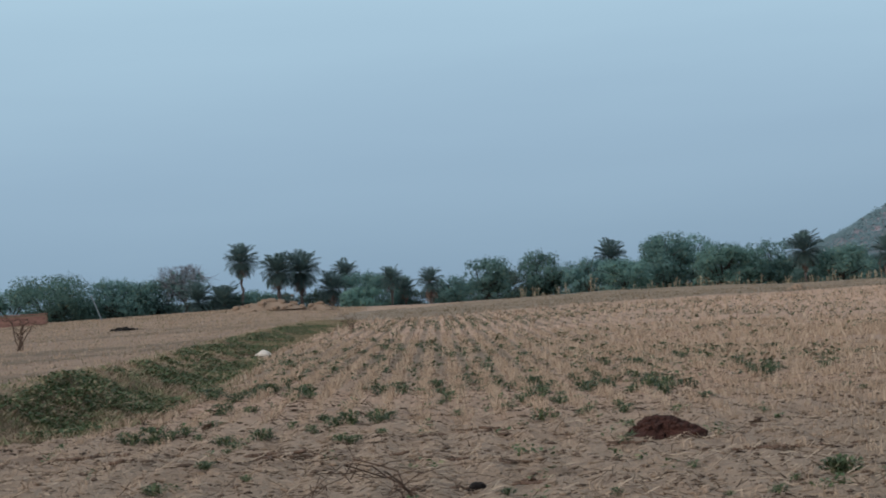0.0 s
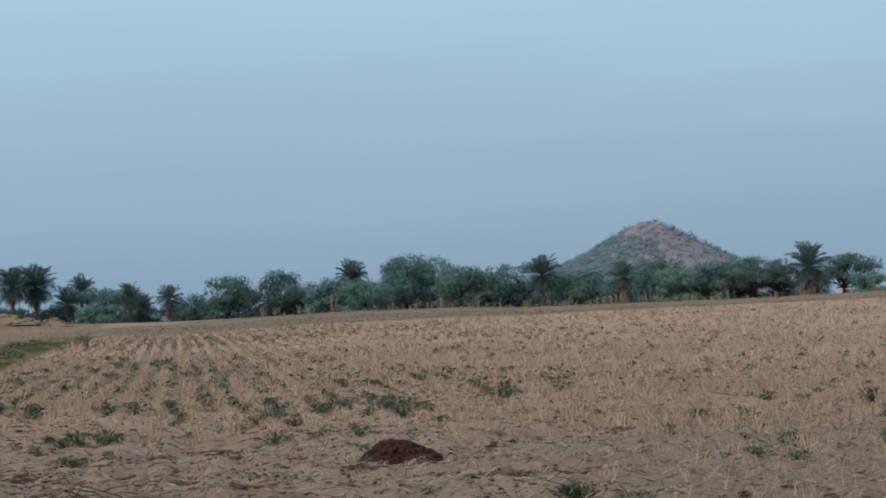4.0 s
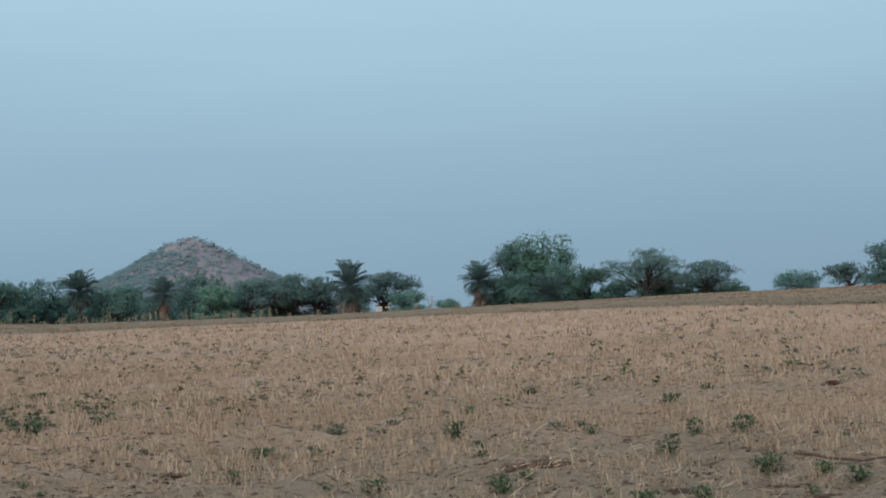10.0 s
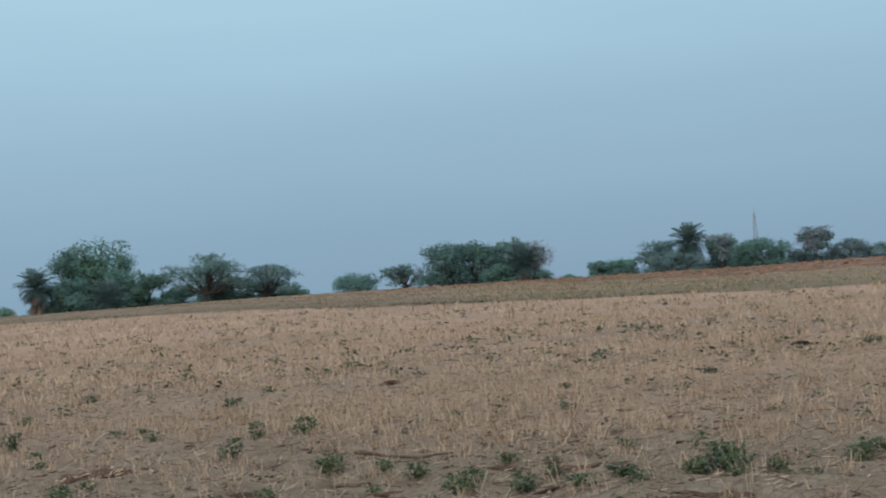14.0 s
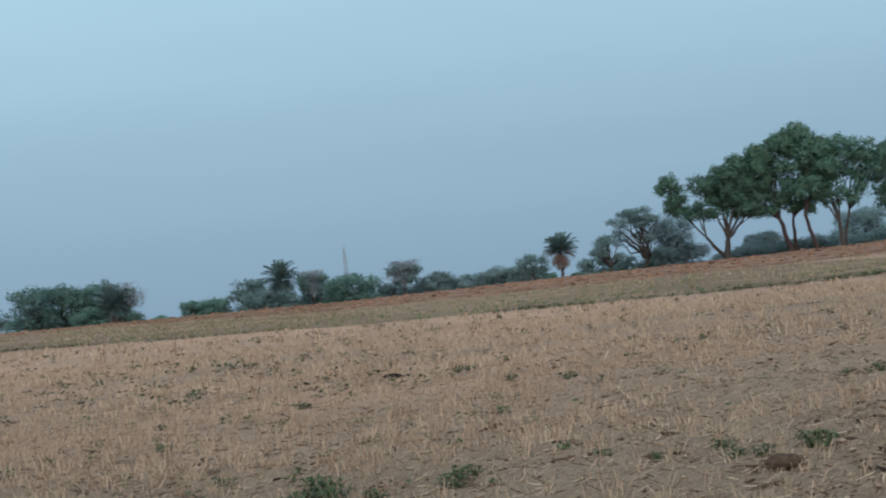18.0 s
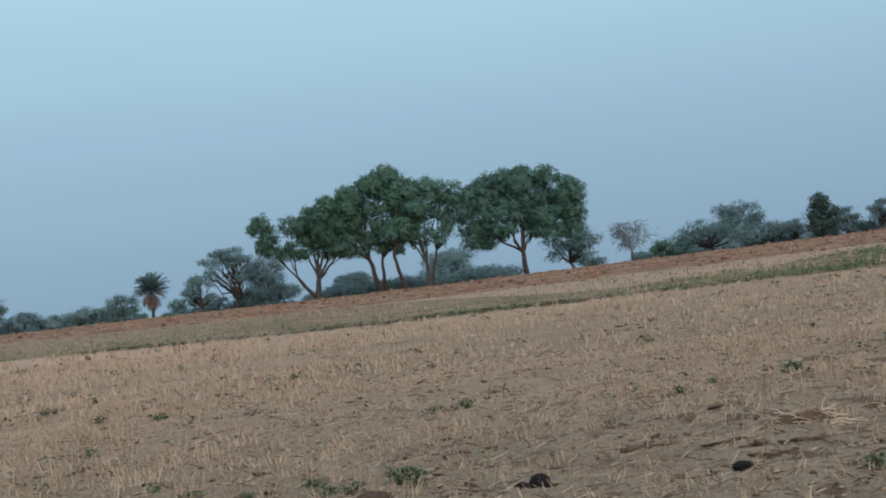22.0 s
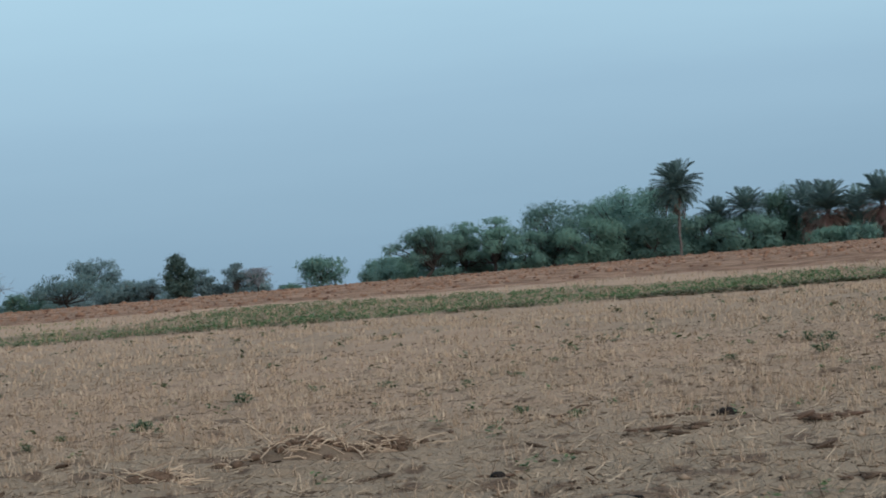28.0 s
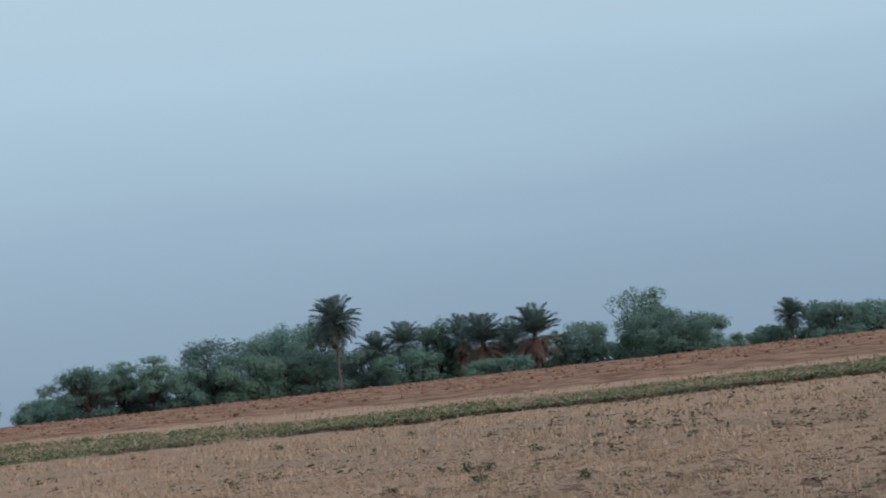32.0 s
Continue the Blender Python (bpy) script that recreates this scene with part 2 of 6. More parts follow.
# lighter leaf for the far grove, its colour lifted to imitate haze
M_LEAF_GROVE_HAZED = leaf_material("hazed_grove_leaf", (0.138, 0.246, 0.214), (0.160, 0.272, 0.230), (0.19, 0.25, 0.18), 0.05, 0.8, 0.2, 0.5)
# leaf of the farther trees: distance haze painted in as pale blue-grey
M_LEAF_HAZY = leaf_material("haze_tinted_leaf", (0.150, 0.235, 0.245), (0.190, 0.280, 0.285), (0.21, 0.24, 0.22), 0.06, 0.75, 0.2, 0.45)
# twigs tinted bluish, again for the haze over the treeline
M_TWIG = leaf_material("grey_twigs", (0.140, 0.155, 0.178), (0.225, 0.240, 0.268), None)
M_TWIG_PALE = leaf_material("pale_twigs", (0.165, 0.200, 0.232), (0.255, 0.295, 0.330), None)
# frond green carries added blue as painted haze
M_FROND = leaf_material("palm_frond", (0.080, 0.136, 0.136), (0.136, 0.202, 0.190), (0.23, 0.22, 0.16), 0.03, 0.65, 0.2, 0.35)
M_FROND_DEAD = leaf_material("dead_palm_frond", (0.215, 0.135, 0.120), (0.330, 0.222, 0.196), (0.162, 0.162, 0.128), 0.2, 0.7, 0.2, 0.4)
M_BARK = plain_material("bark", (0.032, 0.028, 0.026), (0.071, 0.060, 0.054), 5.0, 0.9, 0.8, 0.03, (1, 1, 0.25), 0.25)
M_BARK_RED = plain_material("reddish_bark", (0.034, 0.021, 0.022), (0.066, 0.041, 0.040), 5.0, 0.9, 0.8, 0.03, (1, 1, 0.25), 0.2)
M_PALM_BARK = plain_material("palm_bark", (0.080, 0.068, 0.064), (0.150, 0.128, 0.120), 7.0, 0.9, 0.8, 0.03, (1, 1, 3), 0.2)
# hill granite, its colour greyed and blued to imitate far haze
M_ROCK_HAZED = plain_material("granite", (0.150, 0.156, 0.190), (0.278, 0.236, 0.247), 0.02, 0.9, 0.8, 1.5)
M_DUNG = plain_material("dark_red_manure", (0.032, 0.012, 0.009), (0.085, 0.032, 0.022), 9.0, 0.8, 0.9, 0.02, (1, 1, 1), 0.2)
M_DUNG_BLACK = plain_material("black_dung", (0.006, 0.005, 0.005), (0.020, 0.014, 0.012), 16.0, 0.95, 0.8, 0.01, (1, 1, 1), 0.3)
M_CLOD = plain_material("clod_earth", (0.148, 0.104, 0.073), (0.274, 0.196, 0.141), 9.0, 0.95, 0.8, 0.01, (1, 1, 1), 0.3)
M_CLOD_RED = leaf_material("ploughed_clod", (0.205, 0.108, 0.070), (0.335, 0.198, 0.138), (0.115, 0.058, 0.040), 0.14, 0.95)
M_MOUND = plain_material("earth_mound", (0.185, 0.130, 0.092), (0.275, 0.195, 0.140), 0.8, 0.95, 0.8, 0.05)
M_STONE = plain_material("pale_stone", (0.50, 0.44, 0.38), (0.70, 0.64, 0.57), 4.0, 0.8, 0.5, 0.02)
M_BRICK = plain_material("brick", (0.175, 0.090, 0.075), (0.265, 0.145, 0.118), 2.0, 0.9, 0.5, 0.01, (1, 1, 1), 0.25)
M_WHITEWASH = plain_material("whitewash", (0.60, 0.58, 0.56), (0.80, 0.78, 0.75), 1.0, 0.9, 0.3, 0.01)
M_STEEL = plain_material("galvanised_steel", (0.168, 0.174, 0.186), (0.252, 0.258, 0.273), 2.0, 0.5, 0.1, 0.005)
M_STICK = plain_material("dead_stick", (0.055, 0.035, 0.026), (0.13, 0.085, 0.062), 12.0, 0.9, 0.6, 0.004)
M_CRUMB = leaf_material("soil_crumbs", (0.148, 0.105, 0.075), (0.281, 0.207, 0.152), (0.081, 0.055, 0.041), 0.14, 0.95)
M_FLAKE = plain_material("broken_crust", (0.070, 0.043, 0.030), (0.170, 0.112, 0.078), 22.0, 0.95, 0.8, 0.008, (1, 1, 1), 0.35)
M_SMALLWEED = leaf_material("small_weed_leaf", (0.045, 0.058, 0.028), (0.105, 0.118, 0.058), (0.15, 0.11, 0.07), 0.25, 0.6, 0.2, 0.2)
M_REDSOIL = plain_material("red_dug_soil", (0.092, 0.054, 0.038), (0.176, 0.112, 0.079), 14.0, 0.95, 0.9, 0.01, (1, 1, 1), 0.25)
M_DARKCRUMB = leaf_material("dark_crumbs", (0.075, 0.048, 0.034), (0.165, 0.110, 0.078), (0.045, 0.028, 0.020), 0.2, 0.95)
M_CANE = leaf_material("dry_cane", (0.225, 0.190, 0.130), (0.385, 0.325, 0.235), (0.133, 0.111, 0.063), 0.3, 0.8)


# ---------------------------------------------------------------- mesh helpers
def fast_mesh(name, verts, faces):
    """A mesh from arrays; faces all have the same number of corners."""
    verts, faces = np.asarray(verts, np.float32), np.asarray(faces, np.int32)
    me = bpy.data.meshes.new(name)
    n, k = faces.shape
    me.vertices.add(len(verts))
    me.vertices.foreach_set("co", verts.ravel())
    me.loops.add(n * k)
    me.loops.foreach_set("vertex_index", faces.ravel())
    me.polygons.add(n)
    me.polygons.foreach_set("loop_start", np.arange(0, n * k, k, dtype=np.int32))
    me.update(calc_edges=True)
    return me


def mesh_part(name, me, material, parent=None, label="", smooth=False):
    me.materials.clear()
    me.materials.append(material)
    if smooth:
        me.polygons.foreach_set("use_smooth", np.ones(len(me.polygons), bool))
    ob = new(name, me)
    if parent is not None:
        ob.parent = parent
    if label:
        tagged(ob, label)
    return ob


def base_empty(name, at, turn=0.0):
    e = new(name)
    e.empty_display_size = 0.3
    e.location, e.rotation_euler = at, (0, 0, turn)
    return e


def joined(chunks):
    """Join (verts, faces) chunks of one face size."""
    vs, fs, n = [], [], 0
    for v, f in chunks:
        vs.append(np.asarray(v, float))
        fs.append(np.asarray(f, int) + n)
        n += len(v)
    return np.concatenate(vs), np.concatenate(fs)


def tube(points, radii, sides=7):
    """A tapered tube along points, as quads."""
    pts = np.asarray(points, float)
    n = len(pts)
    d = np.gradient(pts, axis=0)
    d /= np.linalg.norm(d, axis=1)[:, None] + 1e-9
    side = np.cross(d, [0.31, 0.83, 0.11])
    side /= np.linalg.norm(side, axis=1)[:, None] + 1e-9
    up = np.cross(d, side)
    a = np.arange(sides) * 2 * np.pi / sides
    ring = side[:, None] * np.cos(a)[None, :, None] + up[:, None] * np.sin(a)[None, :, None]
    v = (pts[:, None] + ring * np.asarray(radii, float)[:, None, None]).reshape(-1, 3)
    i, j = np.meshgrid(np.arange(n - 1), np.arange(sides), indexing="ij")
    a0, a1 = i * sides + j, i * sides + (j + 1) % sides
    f = np.stack([a0, a1, a1 + sides, a0 + sides], -1).reshape(-1, 4)
    return v, f


def bend(a, b, rng, sag=0.0, wobble=0.1, n=6):
    """A crooked line from a to b."""
    a, b = np.asarray(a, float), np.asarray(b, float)
    s = np.linspace(0, 1, n)[:, None]
    line = a + (b - a) * s
    size = np.linalg.norm(b - a)
    line += rng.normal(0, wobble * size / 3, (n, 3)) * np.sin(np.pi * s)
    line[:, 2] -= (sag * size * np.sin(np.pi * s))[:, 0]
    return line


def value_noise(x, y, seed=0):
    xi, yi = np.floor(x).astype(np.int64), np.floor(y).astype(np.int64)
    xf, yf = x - xi, y - yi
    xf, yf = xf * xf * (3 - 2 * xf), yf * yf * (3 - 2 * yf)

    def h(i, j):
        k = (i * 374761393 + j * 668265263 + seed * 974711) & 0x7FFFFFFF
        k = ((k ^ (k >> 13)) * 1274126177) & 0x7FFFFFFF
        return ((k ^ (k >> 16)) & 0xFFFF) / 65535.0

    return (h(xi, yi) * (1 - xf) + h(xi + 1, yi) * xf) * (1 - yf) + (h(xi, yi + 1) * (1 - xf) + h(xi + 1, yi + 1) * xf) * yf


def fbm(x, y, octaves=4, seed=0):
    total, amp, norm = 0.0, 1.0, 0.0
    for k in range(octaves):
        total = total + amp * (value_noise(x * 2**k, y * 2**k, seed + k) - 0.5)
        norm += amp
        amp *= 0.5
    return total / norm


def step(x, a, b):
    s = np.clip((x - a) / (b - a), 0, 1)
    return s * s * (3 - 2 * s)


# ---------------------------------------------------------------- the lie of the land
# The field rises gently from the camera to a low crest; bearings in degrees, left positive.
CREST = 190.0


def slope(az):
    return np.interp(az, (-180, -105, -75, -60, -45, -38, -30, -18, -11, -8.5, -5, 0.3, 3, 5.6, 10, 25, 180), (-0.02, 0.0227, 0.0229, 0.0223, 0.0237, 0.0262, 0.0288, 0.0292, 0.0312, 0.0335, 0.0347, 0.0347, 0.036, 0.0392, 0.0384, 0.036, -0.02))


def field_end(az):
    """Distance at which the near stubble field ends."""
    return np.interp(az, (-110, -97, -90, -84, -79, -74, -66, -57, -52, -47, -41, -35, -31, -27, -22, -17, -13, -8, -4, 3), (49, 50, 51, 52.5, 53, 55, 57, 58.5, 63, 68, 75, 82, 91, 104, 119, 129, 124, 106, 103, 92))


def strip_end(az):
    """Distance at which the green strip behind it ends."""
    return np.interp(az, (-110, -97, -88, -84, -79, -76, -73.5, -71, -66, -57, -50, -41, -35, -31, -22, -13, 3), (66, 66, 67, 72, 79, 85, 93, 74, 70, 71, 80, 94, 105, 117, 136, 152, 140))


def plough_start(az):
    return np.interp(az, (-110, -97, -91, -88, -84, -79, -75, -66, -57, -50, -45, -38, -30, -20), (72, 73, 76, 83, 87, 91, 98, 99, 104, 110, 116, 150, 178, 195))


def bank_foot(y):
    """How far to the side the foot of the grassy bank runs."""
    return np.interp(y, (9, 14, 16.5, 18, 20.6, 28, 41, 100), (10.0, 7.4, 5.8, 5.0, 4.45, 4.4, 5.0, 5.0))


def bank(x, y):
    """The grassy bank and the higher fallow land behind it."""
    tall = np.interp(y, (10, 22, 32, 50, 64, 80, 96), (0.52, 0.46, 0.34, 0.20, 0.12, 0.06, 0.0))
    u = -x - bank_foot(y)
    rough = 1 + 0.8 * fbm(x / 0.7, y / 1.1, 3, 44) * step(u, 0.0, 0.5) * (1 - step(u, 1.4, 2.4))
    return (step(u, 0.0, 1.5) * rough - 0.4 * step(u, 2.0, 6.4)) * tall * step(y, 2, 8)


def height(x, y):
    x, y = np.asarray(x, float), np.asarray(y, float)
    d = np.hypot(x, y) + 1e-6
    az = np.degrees(np.arctan2(-x, y))
    z = slope(az) * np.minimum(d, CREST)
    z = z + bank(x, y)
    near = 1 - step(d, 130, 190)
    z = z + near * 0.10 * fbm(x / 3.0, y / 3.0, 3, 5)
    z = z + (1 - step(d, 40, 75)) * (0.055 * fbm(x / 0.45, y / 0.45, 3, 9) + 0.05 * np.maximum(fbm(x / 0.20, y / 0.26, 3, 13), 0.02) * (1 - step(d, 24, 40)) + 0.018 * np.sin(x * 2 * np.pi / 0.45) + 0.028 * step(fbm(x / 0.62, y / 0.62, 4, 31), 0.06, 0.10) * (1 - step(d, 22, 34)))
    beyond = step(d - field_end(az), -0.5, 0.6) * near
    z = z + beyond * (0.04 * step(-az, 12, 40) + 0.1 * step(-az, 0, 5) * (1 - step(-az, 30, 42)))
    ridge = np.exp(-(((d - strip_end(az)) / 4.0) ** 2)) * step(az, -34, -24) * (1 - step(az, -2, 3))
    z = z + 0.30 * ridge
    pl = step(d, plough_start(az) - 3, plough_start(az) + 3) * (1 - step(d, 186, 192)) * step(-az, 28, 36)
    z = z + pl * (0.22 * fbm(x / 1.3, y / 1.3, 3, 21) + 0.06)
    return z


def spot(az, d, lift=0.0):
    """The place on the ground at a bearing and distance."""
    a = radians(az)
    x, y = -d * math.sin(a), d * math.cos(a)
    return (x, y, float(height(x, y)) + lift)


def ground_sheet():
    az = np.concatenate([np.arange(-118, 30, 0.28), np.arange(30, 242, 4.0)])
    d = np.concatenate([np.linspace(0.0, 7, 14), np.geomspace(7.12, 40, 320), np.geomspace(40.4, 200, 150), np.geomspace(205, 4900, 30)])
    A, D = np.meshgrid(np.radians(az), d)
    x, y = -D * np.sin(A), D * np.cos(A)
    v = np.stack([x, y, height(x, y)], -1).reshape(-1, 3)
    n, k = len(d), len(az)
    i, j = np.meshgrid(np.arange(n - 1), np.arange(k), indexing="ij")
    a0, a1 = i * k + j, i * k + (j + 1) % k
    f = np.stack([a0, a0 + k, a1 + k, a1], -1).reshape(-1, 4)
    me = fast_mesh("ground", v, f)
    x, y = v[:, 0], v[:, 1]
    dd = np.hypot(x, y)
    ab = np.degrees(np.arctan2(-x, y))
    wob = 1.5 * fbm(x / 4, y / 4, 3, 3)
    pl = step(dd + wob, plough_start(ab) - 1.5, plough_start(ab) + 1.5) * step(-ab, 28, 40)
    left = step(-x - bank_foot(y), 1.4, 2.2) * (1 - step(ab, 60, 80))
    far = step(dd + 0.5 * wob, field_end(ab) + 0.2, field_end(ab) + 1.4)
    verge = strip_end(ab) + np.maximum(plough_start(ab) - strip_end(ab), 0) * step(ab, -66, -58)
    gr = far * (1 - step(dd + wob, verge - 2, verge + 2)) * step(-ab, -3, 2)
    gr = np.maximum(gr * (0.5 + 0.1 * step(-ab, 10, 24) + 0.4 * step(-ab, 45, 58)), step(-x - bank_foot(y), 0.0, 0.6) * (1 - step(-x - bank_foot(y), 1.4, 2.2)) * step(y, 4, 8) * (1 - step(y, 85, 100)))
    lit = (1 - far) * (step(dd, 11, 24) * (0.36 + 0.36 * step(fbm(x / 6, y / 6, 3, 8), -0.12, 0.12)) + 0.4 * step(dd, 36, 62)) * (1 - 0.38 * step(-ab, 46, 60)) + 0.6 * far * step(dd + wob, strip_end(ab) - 1, strip_end(ab) + 1) + 0.22 * step(ab, -18, -8) * (1 - step(dd, 20, 32))
    broken = (1 - step(dd, 17, 34)) * np.clip(0.25 + 0.65 * step(-ab, 56, 68) + 0.6 * np.exp(-(((ab + 38) / 8) ** 2)) + 0.25 * step(ab, -12, 0), 0, 0.95) * (1 - left)
    rows = step(dd, 24, 38) * (1 - far) * step(ab, -9, -1) * (1 - step(-x - bank_foot(y), -0.6, 0.0))
    for key, value in (("drilled", rows), ("broken", broken), ("ploughed", pl), ("grassy", np.clip(gr, 0, 1)), ("litter", np.clip(lit, 0, 1)), ("fallow", left)):
        me.attributes.new(key, "FLOAT", "POINT").data.foreach_set("value", value.astype(np.float32))
    ob = mesh_part("ground", me, M_GROUND, smooth=True)
    return tagged(ob, "dry tan farm soil rising to a low crest", "ground", kind="structure")


ground_sheet()


# ---------------------------------------------------------------- trees
def leaf_quads(centres, normals, size, rng, stretch=1.6):
    """One small pointed leaf quad at each centre."""
    n = len(centres)
    t = rng.normal(size=(n, 3))
    nn = normals + 0.19 * rng.normal(size=(n, 3))
    nn /= np.linalg.norm(nn, axis=1)[:, None] + 1e-9
    t -= nn * (t * nn).sum(1)[:, None]
    t /= np.linalg.norm(t, axis=1)[:, None] + 1e-9
    b = np.cross(nn, t)
    s = size * rng.uniform(0.6, 1.4, n)[:, None]
    v = np.stack([centres - t * s * stretch, centres + b * s * 0.8, centres + t * s * stretch, centres - b * s * 0.8 + nn * s * 0.15], 1).reshape(-1, 3)
    return v, np.arange(n * 4).reshape(n, 4)


def lobe_cloud(lobes, count, size, rng, fill=0.35, clump=5):
    """Leaves in small clumps over and in a set of ellipsoid lobes (cx, cy, cz, rx, ry, rz)."""
    lobes = np.asarray(lobes, float)
    weight = lobes[:, 3] * lobes[:, 5] + lobes[:, 4] * lobes[:, 5]
    pick = rng.choice(len(lobes), max(8, count // clump), p=weight / weight.sum())
    u = rng.normal(size=(len(pick), 3))
    u[:, 2] += 0.25
    u /= np.linalg.norm(u, axis=1)[:, None]
    r = np.where(rng.random(len(pick)) < fill, rng.uniform(0.3, 0.85, len(pick)), rng.normal(0.95, 0.09, len(pick)))
    c = lobes[pick, :3] + u * lobes[pick, 3:] * r[:, None]
    c = np.repeat(c, clump, 0) + rng.normal(0, size * 1.7, (len(pick) * clump, 3))
    return leaf_quads(c, np.repeat(u, clump, 0), size, rng)


def crown_lobes(h, w, low, count, rng, flat=0.0, top_heavy=0.0):
    """Lobes filling a crown of width w between low and h."""
    out = []
    mid, half = (h + low) / 2, (h - low) / 2
    for k in range(count):
        a = rng.uniform(0, 2 * np.pi)
        zz = rng.uniform(-0.75, 0.75)
        reach = math.sqrt(max(0.0, 1 - zz * zz)) * rng.uniform(0.3, 0.82)
        rr = rng.uniform(0.28, 0.45)
        rz = rr * (0.45 if flat else 0.8)
        z = mid + zz * half * 0.8 + top_heavy * half * 0.3
        z = min(z, h - rz * half * 1.0)
        out.append((math.cos(a) * reach * w / 2, math.sin(a) * reach * w / 2, z, rr * w / 2, rr * w / 2, max(rz * half, rz * w * 0.35)))
    top = out[0]
    out[0] = (top[0] * 0.3, top[1] * 0.3, h - top[5], top[3], top[4], top[5])
    for k in (-1, 1):
        r2 = rng.uniform(0.32, 0.42) * w / 2
        z2 = max(r2 * 0.6, top[5])
        out.append((k * rng.uniform(0.18, 0.34) * w, rng.normal(0, 0.1) * w, h - z2 * rng.uniform(1.1, 1.8), r2, r2, z2))
    return out


def limb_chunks(lb, fork, thick, rng, sides, wobble=0.16):
    end = np.asarray(lb[:3], float)
    line = bend(fork, end, rng, rng.uniform(-0.05, 0.12), wobble, 6)
    chunks = [tube(line, np.linspace(thick * 0.55, thick * 0.12, 6), sides)]
    for k in range(3):
        s = line[rng.integers(2, 5)]
        tip = end + rng.normal(0, 0.6, 3) * lb[3] * (1, 1, 0.5)
        tip[2] = min(tip[2], lb[2] + 0.8 * lb[5])
        chunks.append(tube(bend(s, tip, rng, 0, 0.2, 4), np.linspace(thick * 0.2, thick * 0.05, 4), 4))
    return chunks


def trunk_and_limbs(root, lobes, foot, fork, thick, rng, bark, sides=6, split=False, wobble=0.16):
    """Trunk from the foot to the fork, and crooked limbs on into the lobes; split: each limb a piece of its own."""
    foot, fork = np.asarray(foot, float), np.asarray(fork, float)
    chunks = [tube(bend(foot, fork, rng, 0, wobble * 0.7, 6), np.linspace(thick * 1.25, thick * 0.8, 6), sides + 2)]
    limbs = [limb_chunks(lb, fork, thick, rng, sides, wobble) for lb in lobes]
    if not split:
        for c in limbs:
            chunks += c
    trunk = mesh_part("trunk", fast_mesh("trunk", *joined(chunks)), bark, root, smooth=True)
    if split:
        for c in limbs:
            mesh_part("limb", fast_mesh("limb", *joined(c)), bark, trunk, smooth=True)


TREE_SEED = [100]


def tree_rng():
    TREE_SEED[0] += 1
    return np.random.default_rng(TREE_SEED[0])


def leafy_tree(az, d, h, w, low=0.03, leaf=None, lobes=22, density=2.35, size=0.074, label="broadleaf tree with a dense dark green crown", flat=0.0, bark=None, name="broadleaf_tree", group="trees along the field edge"):
    rng = tree_rng()
    w *= 1.2
    at = spot(az, d)
    root = base_empty(name, at, radians(az))
    lb = crown_lobes(h, w, h * low, lobes, rng, flat)
    if low < 0.1:
        lb += [(s * w, 0.0, 0.13 * h, 0.24 * w, 0.2 * w, 0.16 * h) for s in (-0.24, 0.0, 0.24)]
    fork = (rng.normal(0, 0.05) * w, rng.normal(0, 0.05) * w, max(0.3, h * (low + 0.12)))
    trunk_and_limbs(root, lb[::2], (0, 0, -0.2), fork, 0.035 * h + 0.03, rng, bark or M_BARK, 5)
    n = int(density * 180 * (w * (h - low * h)) ** 0.85) + 300
    v, f = lobe_cloud(lb, n, size, rng)
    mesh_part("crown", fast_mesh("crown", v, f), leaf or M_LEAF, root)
    return tagged(root, label, "tree", group)


def leafy(az, d, h, w, **k):
    return leafy_tree(az, d, h, w, **k)


def bush(az, d, h, w, **k):
    k = {"label": "low green bush growing at the field crest", "name": "bush", "leaf": M_LEAF_BUSH, "density": 2.9, **k}
    ob = leafy_tree(az, d, h, w, 0.0, lobes=8, **k)
    return tagged(ob, "", "bush", "bushes along the field edge")


def acacia(az, d, h, w, leaf=None, thin=1.0):
    """An umbrella-crowned thorn tree, layered and see-through."""
    rng = tree_rng()
    w *= 1.32
    root = base_empty("acacia_tree", spot(az, d), radians(az))
    lb = []
    for k2 in range(int(24 * thin)):
        a, reach = rng.uniform(0, 2 * np.pi), rng.uniform(0.1, 0.82)
        z = h * (0.95 - 0.30 * reach**2 - rng.uniform(0, 0.5 * thin))
        rr = rng.uniform(0.12, 0.22) * w
        lb.append((math.cos(a) * reach * w / 2, math.sin(a) * reach * w / 2, z, rr, rr, rr * 0.36))
    lb.append((0.05 * w, 0, h * 0.94, 0.24 * w, 0.24 * w, 0.06 * h))
    trunk_and_limbs(root, lb, (0, 0, -0.2), (0.05 * w * rng.normal(), 0, h * 0.18), 0.028 * h + 0.04, rng, M_BARK, 5, True)
    v, f = lobe_cloud(lb, int(270 * thin**1.5 * (w * h) ** 0.9) + 500, 0.064, rng, 0.5, 6)
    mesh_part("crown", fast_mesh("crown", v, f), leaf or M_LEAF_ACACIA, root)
    return tagged(root, "thorny acacia with a layered feathery grey-green crown", "tree", "trees along the field edge")


